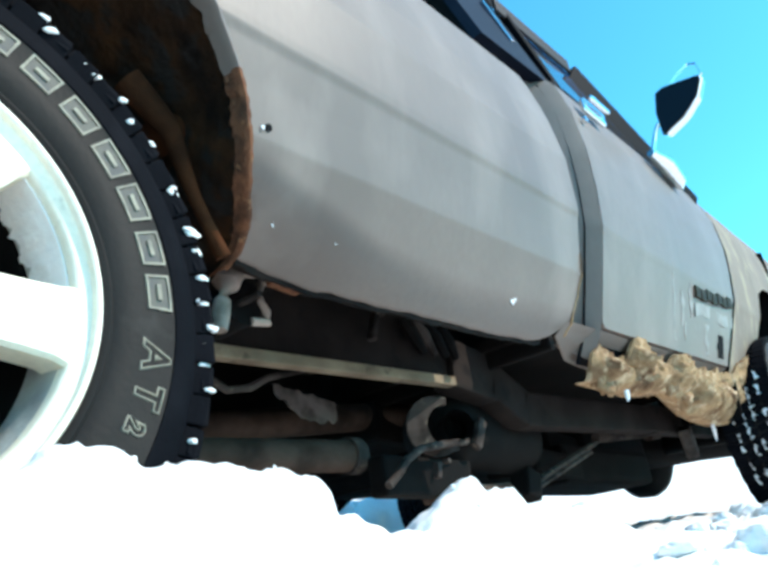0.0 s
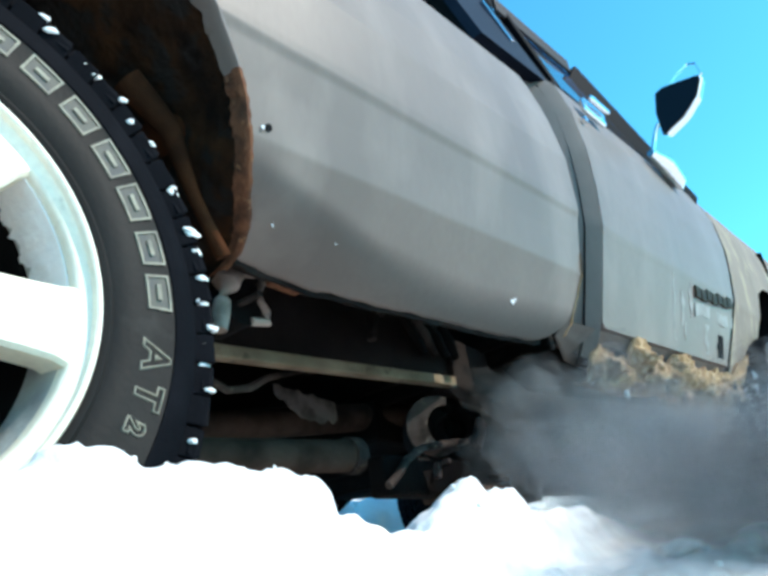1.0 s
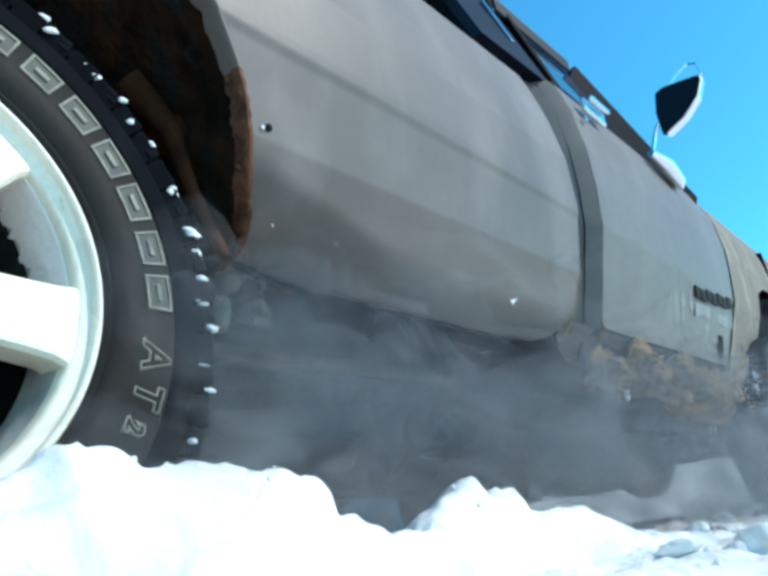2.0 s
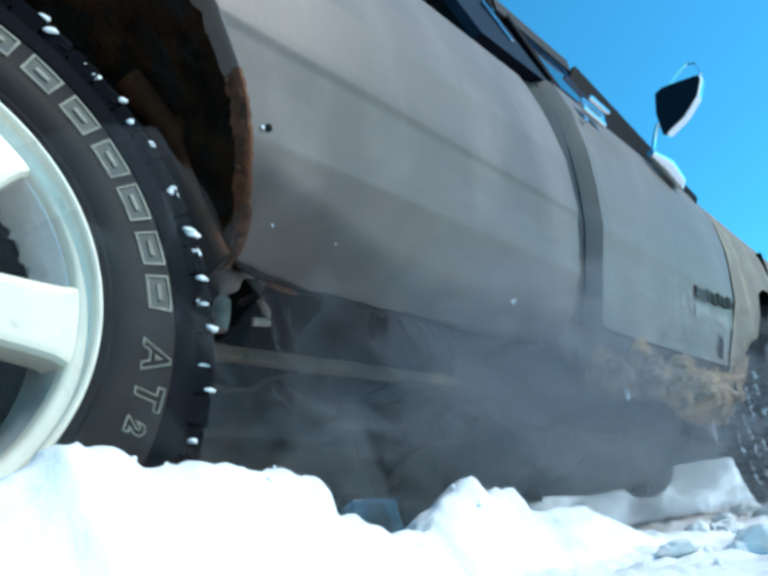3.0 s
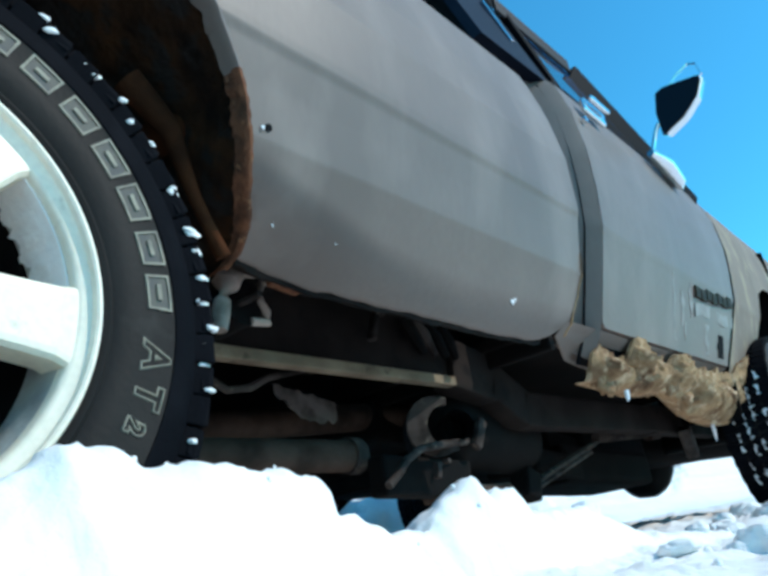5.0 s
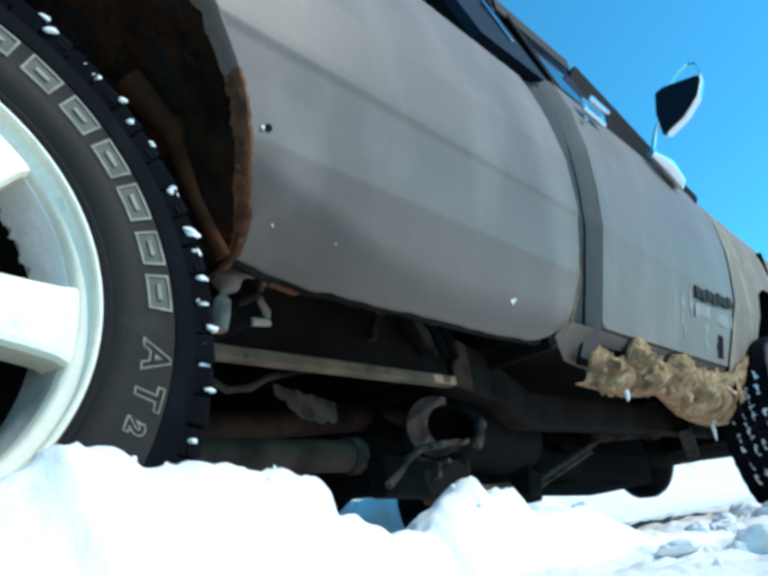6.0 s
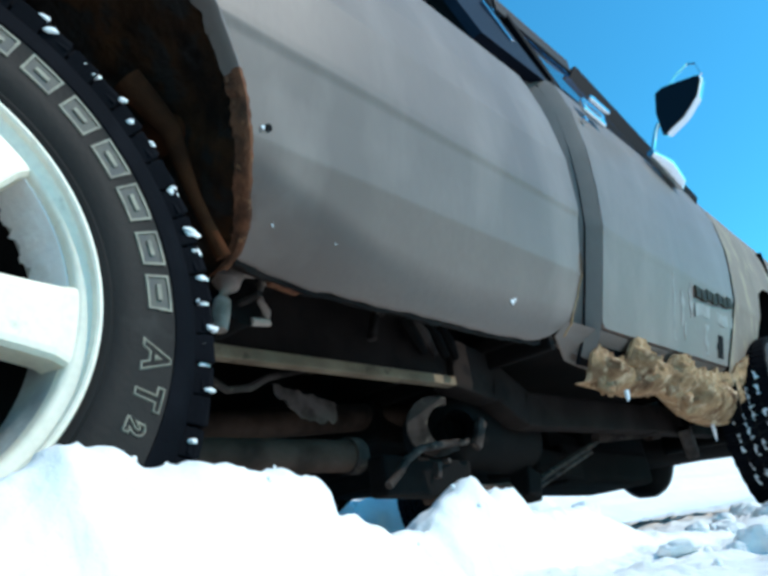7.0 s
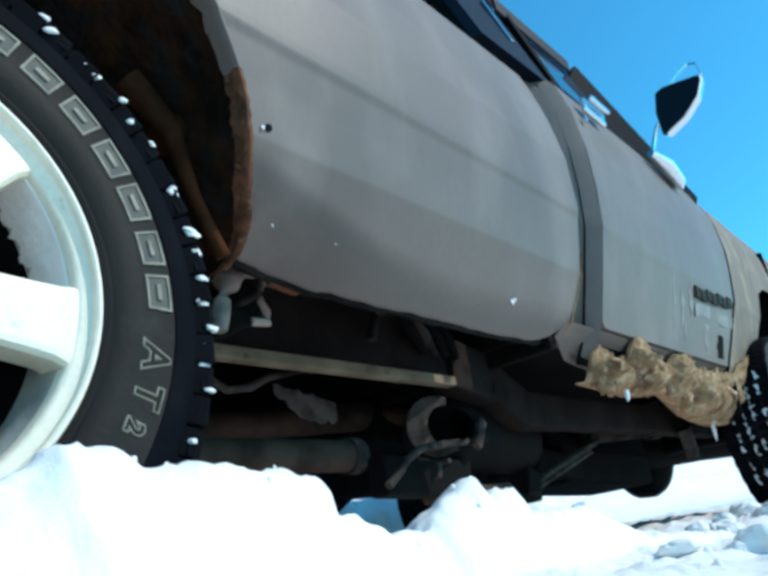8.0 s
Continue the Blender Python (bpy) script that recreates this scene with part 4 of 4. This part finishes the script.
def crumbs():
    """Fine crumbs along the heap's crest and over the trodden snow."""
    bm = bmesh.new()
    rng = random.Random(4)
    for i in range(100):
        if i < 16:
            x, y, r = rng.uniform(-0.05, 0.68), -0.2 + rng.gauss(0, 0.02), rng.uniform(0.001, 0.003)
        else:
            x, y, r = rng.uniform(0.6, 2.6), rng.uniform(-0.5, 0.2), rng.uniform(0.002, 0.006)
        m = Matrix.Translation((x, y, ground_z(x, y) + r * 0.3)) @ Euler((rng.uniform(0, 3), rng.uniform(0, 3), 0)).to_matrix().to_4x4() @ Matrix.Diagonal((rng.uniform(0.7, 1.5), 1, rng.uniform(0.7, 1.2), 1))
        got = bmesh.ops.create_icosphere(bm, subdivisions=1, radius=r, matrix=m)
    return tagged(new("snow_crumbs", from_bm("snow_crumbs", bm, SNOW, True)), "fine white snow crumbs on the heap", "snow", kind="stuff")


crumbs()
random.seed(21)
for i in range(26):
    snow_lump(random.uniform(0.75, 3.2), random.uniform(-0.45, 0.3), random.uniform(0.015, 0.05), random.uniform(0.35, 0.7), i)

random.seed(29)
for i in range(16):        # broken edge of the trodden snow
    x = random.uniform(0.72, 1.7)
    snow_lump(x, -0.36 + 0.30 * (x - 0.72) + random.uniform(-0.06, 0.06), random.uniform(0.010, 0.024), random.uniform(0.4, 0.7), 40 + i)
for i in range(44):        # ploughed chunks along the far bank
    x = random.uniform(2.6, 6.3)
    snow_lump(x, random.uniform(2.2, 4.6), random.uniform(0.10, 0.30), random.uniform(0.6, 1.1), 60 + i)

# far things beyond the truck
def far_post(x, y, h, w, material, label):
    ob = new("post", box("post", (w, w, h), pose(0, 0, h / 2), material, w * 0.1))
    ob.location = (x, y, ground_z(x, y) - 0.05)
    tagged(ob, label, "post", "far posts")


far_post(17.2, 6.0, 0.75, 0.22, MUD, "tan post standing in far snow")
far_post(16.3, 6.0, 0.8, 0.4, STEEL, "grey box standing in far snow")

# ---- exhaust smoke: rigid wisps that leave the outlet, spread and drift off ----
SMOKE = bpy.data.materials.new("thin_exhaust_smoke")
SMOKE.use_nodes = True
sn = SMOKE.node_tree
sn.nodes.clear()
s_out = sn.nodes.new("ShaderNodeOutputMaterial")
s_mix = sn.nodes.new("ShaderNodeMixShader")
s_clear = sn.nodes.new("ShaderNodeBsdfTransparent")
s_two = sn.nodes.new("ShaderNodeMixShader")
s_dif = sn.nodes.new("ShaderNodeBsdfDiffuse")
s_tra = sn.nodes.new("ShaderNodeBsdfTranslucent")
s_co = sn.nodes.new("ShaderNodeTexCoord")
s_noise = sn.nodes.new("ShaderNodeTexNoise")
s_map = sn.nodes.new("ShaderNodeMapRange")
for b in (s_dif, s_tra):
    b.inputs["Color"].default_value = (0.27, 0.28, 0.29, 1)
s_noise.inputs["Scale"].default_value, s_noise.inputs["Detail"].default_value = 16.0, 3.0
s_map.inputs["From Min"].default_value, s_map.inputs["From Max"].default_value = 0.30, 0.70
s_map.inputs["To Min"].default_value, s_map.inputs["To Max"].default_value = 0.0, 0.066
sn.links.new(s_co.outputs["Object"], s_noise.inputs["Vector"])
sn.links.new(s_noise.outputs["Fac"], s_map.inputs["Value"])
sn.links.new(s_map.outputs["Result"], s_mix.inputs["Fac"])
sn.links.new(s_clear.outputs["BSDF"], s_mix.inputs[1])
sn.links.new(s_dif.outputs["BSDF"], s_two.inputs[1])
sn.links.new(s_tra.outputs["BSDF"], s_two.inputs[2])
sn.links.new(s_two.outputs["Shader"], s_mix.inputs[2])
sn.links.new(s_mix.outputs["Shader"], s_out.inputs["Surface"])
scene.cycles.transparent_max_bounces = 256
OUTLET = Vector((1.325, 0.335, HZ - 0.014))
MUFFLER = Vector((1.70, 0.51, HZ))


def wisp_mesh(seed):
    """Three soft lumps of smoke, one within the other and off centre."""
    rng = random.Random(seed)
    bm = bmesh.new()
    for size in (1.0, 0.78, 0.55):
        got = bmesh.ops.create_icosphere(bm, subdivisions=3, radius=1.0)
        o = Vector((rng.uniform(0, 50), rng.uniform(0, 50), 0))
        c = Vector((rng.uniform(-0.04, 0.04), rng.uniform(-0.02, 0.02), rng.uniform(-0.02, 0.02))) * (1.3 - size)
        for v in got["verts"]:
            q = v.co.copy()
            v.co *= 0.056 * size * (1 + 0.5 * noise.noise(q * 1.2 + o) + 0.3 * noise.noise(q * 2.8 + o))
            v.co.x *= 1.8
            v.co += c
    return from_bm("smoke_wisp", bm, SMOKE, True)


WISPS = [wisp_mesh(i) for i in range(8)]


def haze_mesh(seed):
    """A broad, very thin lump of drifting haze."""
    bm = bmesh.new()
    rng = random.Random(100 + seed)
    for size in (1.0, 0.72):
        got = bmesh.ops.create_icosphere(bm, subdivisions=4, radius=1.0)
        o = Vector((rng.uniform(0, 50), rng.uniform(0, 50), 0))
        for v in got["verts"]:
            q = v.co.copy()
            v.co *= size * (1 + 0.45 * noise.noise(q * 1.3 + o) + 0.25 * noise.noise(q * 3.0 + o))
            v.co = Vector((v.co.x * 0.30, v.co.y * 0.20, v.co.z * 0.17))
    return from_bm("haze", bm, HAZE, True)


HAZE = SMOKE.copy()
HAZE.name = "thin_haze"
for n in HAZE.node_tree.nodes:
    if n.bl_idname == "ShaderNodeMapRange":
        n.inputs["To Max"].default_value = 0.046
    if n.bl_idname in ("ShaderNodeBsdfDiffuse", "ShaderNodeBsdfTranslucent"):
        n.inputs["Color"].default_value = (0.36, 0.38, 0.42, 1)
    if n.bl_idname == "ShaderNodeTexNoise":
        n.inputs["Scale"].default_value = 5.0
HAZES = [haze_mesh(i) for i in range(5)]


def blast_reach(i):
    if i < 14:
        return Vector((random.uniform(0.0, 0.25), random.uniform(-0.25, -0.05), random.uniform(-0.10, 0.08)))
    if i % 5 in (1, 3):      # low towards the trodden snow beside the truck
        return Vector((random.uniform(-0.85, 0.3), random.uniform(-1.0, -0.65), random.uniform(-0.36, -0.18)))
    if i % 2:
        return Vector((random.uniform(0.0, 1.6), random.uniform(-0.80, -0.30), random.uniform(-0.36, -0.08)))
    return Vector((random.uniform(-0.15, 1.5), random.uniform(-0.70, -0.05), random.uniform(-0.34, 0.10)))


def haste(i):
    return 0.08 if i % 5 in (1, 3) else 0.15


def move_wisps():
    random.seed(33)
    for i in range(440):
        begin = 0.52 + (0.06 * random.random() if i < 14 else (0.05 + 0.16 * random.random() if i % 5 in (1, 3) else 0.08 + 0.28 * random.random()))
        reach = blast_reach(i)
        if i >= 325:
            reach = Vector((random.uniform(0.70, 1.35), random.uniform(-0.55, -0.20), random.uniform(0.05, 0.14))) - OUTLET
        if i >= 370:       # thick and low over the trodden snow ahead
            reach = Vector((random.uniform(0.65, 1.55), random.uniform(-0.60, -0.20), random.uniform(0.03, 0.13))) - OUTLET
        spread = Vector((random.uniform(-0.95, 2.6), random.uniform(0.0, 1.8), random.uniform(-0.1, 0.5)))
        wisp = tagged(new("smoke_wisp", WISPS[i % 8]), "thin grey wisp of exhaust smoke", "smoke", "exhaust smoke", "stuff")
        spin = (random.uniform(0, 360), random.uniform(-30, 30), random.uniform(-30, 30))
        rest = MUFFLER + Vector((random.uniform(-0.12, 0.12), random.uniform(-0.01, 0.01), 0))
        rows = [(0.0, pose(*rest, spin[0], 0, 9)), (begin, pose(*rest, spin[0], 0, 9))]
        rows.append((begin + 0.067, pose(*(OUTLET + Vector((0.0, -0.02, 0))), spin[0], 20, -30)))
        leave = random.uniform(1.5, 3.4)
        off = Vector((random.choice((-1.3, 1.6)) * random.uniform(0.7, 1.3), random.uniform(0.5, 1.2), 0.15))
        for dt in (0.13, 0.2, 0.3, 0.45, 0.7, 1.1, 1.7, 2.4, 3.2, 4.0, 5.0, 6.2):
            t = begin + dt
            if t > 7.9:
                break
            p = OUTLET + reach * (1 - math.exp(-(dt - 0.06) / haste(i))) + spread * (1 - math.exp(-max(0.0, dt - 0.45) / 1.3))
            if t > leave:
                p += off * (t - leave)
            p.z = max(p.z, ground_z(max(-25, min(p.x, 25)), min(25, p.y)) + 0.03)
            p.y = max(p.y, -0.60 if p.x > 0.5 else -0.30)
            rows.append((t, pose(*p, spin[0] + 25 * dt, spin[1] * min(2.0, dt), spin[2] * min(2.0, dt))))
        rows.append((8.0, pose(*(Vector(rows[-1][1].translation) + off), spin[0], 0, 0)))
        walk(wisp, rows)


def move_haze():
    """Haze that rolls forward under the truck from behind the rear axle, then clears to the rear again."""
    random.seed(51)
    for i in range(42):
        haze = tagged(new("haze", HAZES[i % 5]), "thin grey drifting exhaust haze", "smoke", "exhaust smoke", "stuff")
        start = Vector((random.uniform(-1.6, -0.5), random.uniform(0.8, 1.5), random.uniform(0.30, 0.45)))
        goal = Vector((random.uniform(0.1, 2.3), random.uniform(-0.12, 0.9), random.uniform(0.20, 0.50)))
        if goal.x > 1.6:
            goal.y = random.uniform(0.0, 0.9)
        if i >= 34:        # a thin veil between the truck and the heap
            goal = Vector((random.uniform(0.8, 2.0), random.uniform(-0.12, 0.02), random.uniform(0.22, 0.45)))
        begin, clear = random.uniform(0.9, 1.5), random.uniform(3.5, 4.3)
        turn = random.uniform(0, 360)
        rows = [(0.0, pose(*start, 0, 0, turn)), (begin, pose(*start, 0, 0, turn)), (begin + random.uniform(0.9, 1.4), pose(*goal, 0, 0, turn + 30))]
        rows.append((clear, pose(*(goal + Vector((random.uniform(-0.25, 0.15), random.uniform(0.0, 0.15), random.uniform(-0.02, 0.05)))), 0, 0, turn + 55)))
        rows.append((clear + random.uniform(1.1, 1.5), pose(*(start + Vector((-1.5, 0.5, 0.2))), 0, 0, turn + 90)))
        rows.append((8.0, pose(*(start + Vector((-4.0, 1.0, 0.5))), 0, 0, turn + 110)))
        walk(haze, rows)


def motions():
    move_wisps()
    move_haze()


motions()
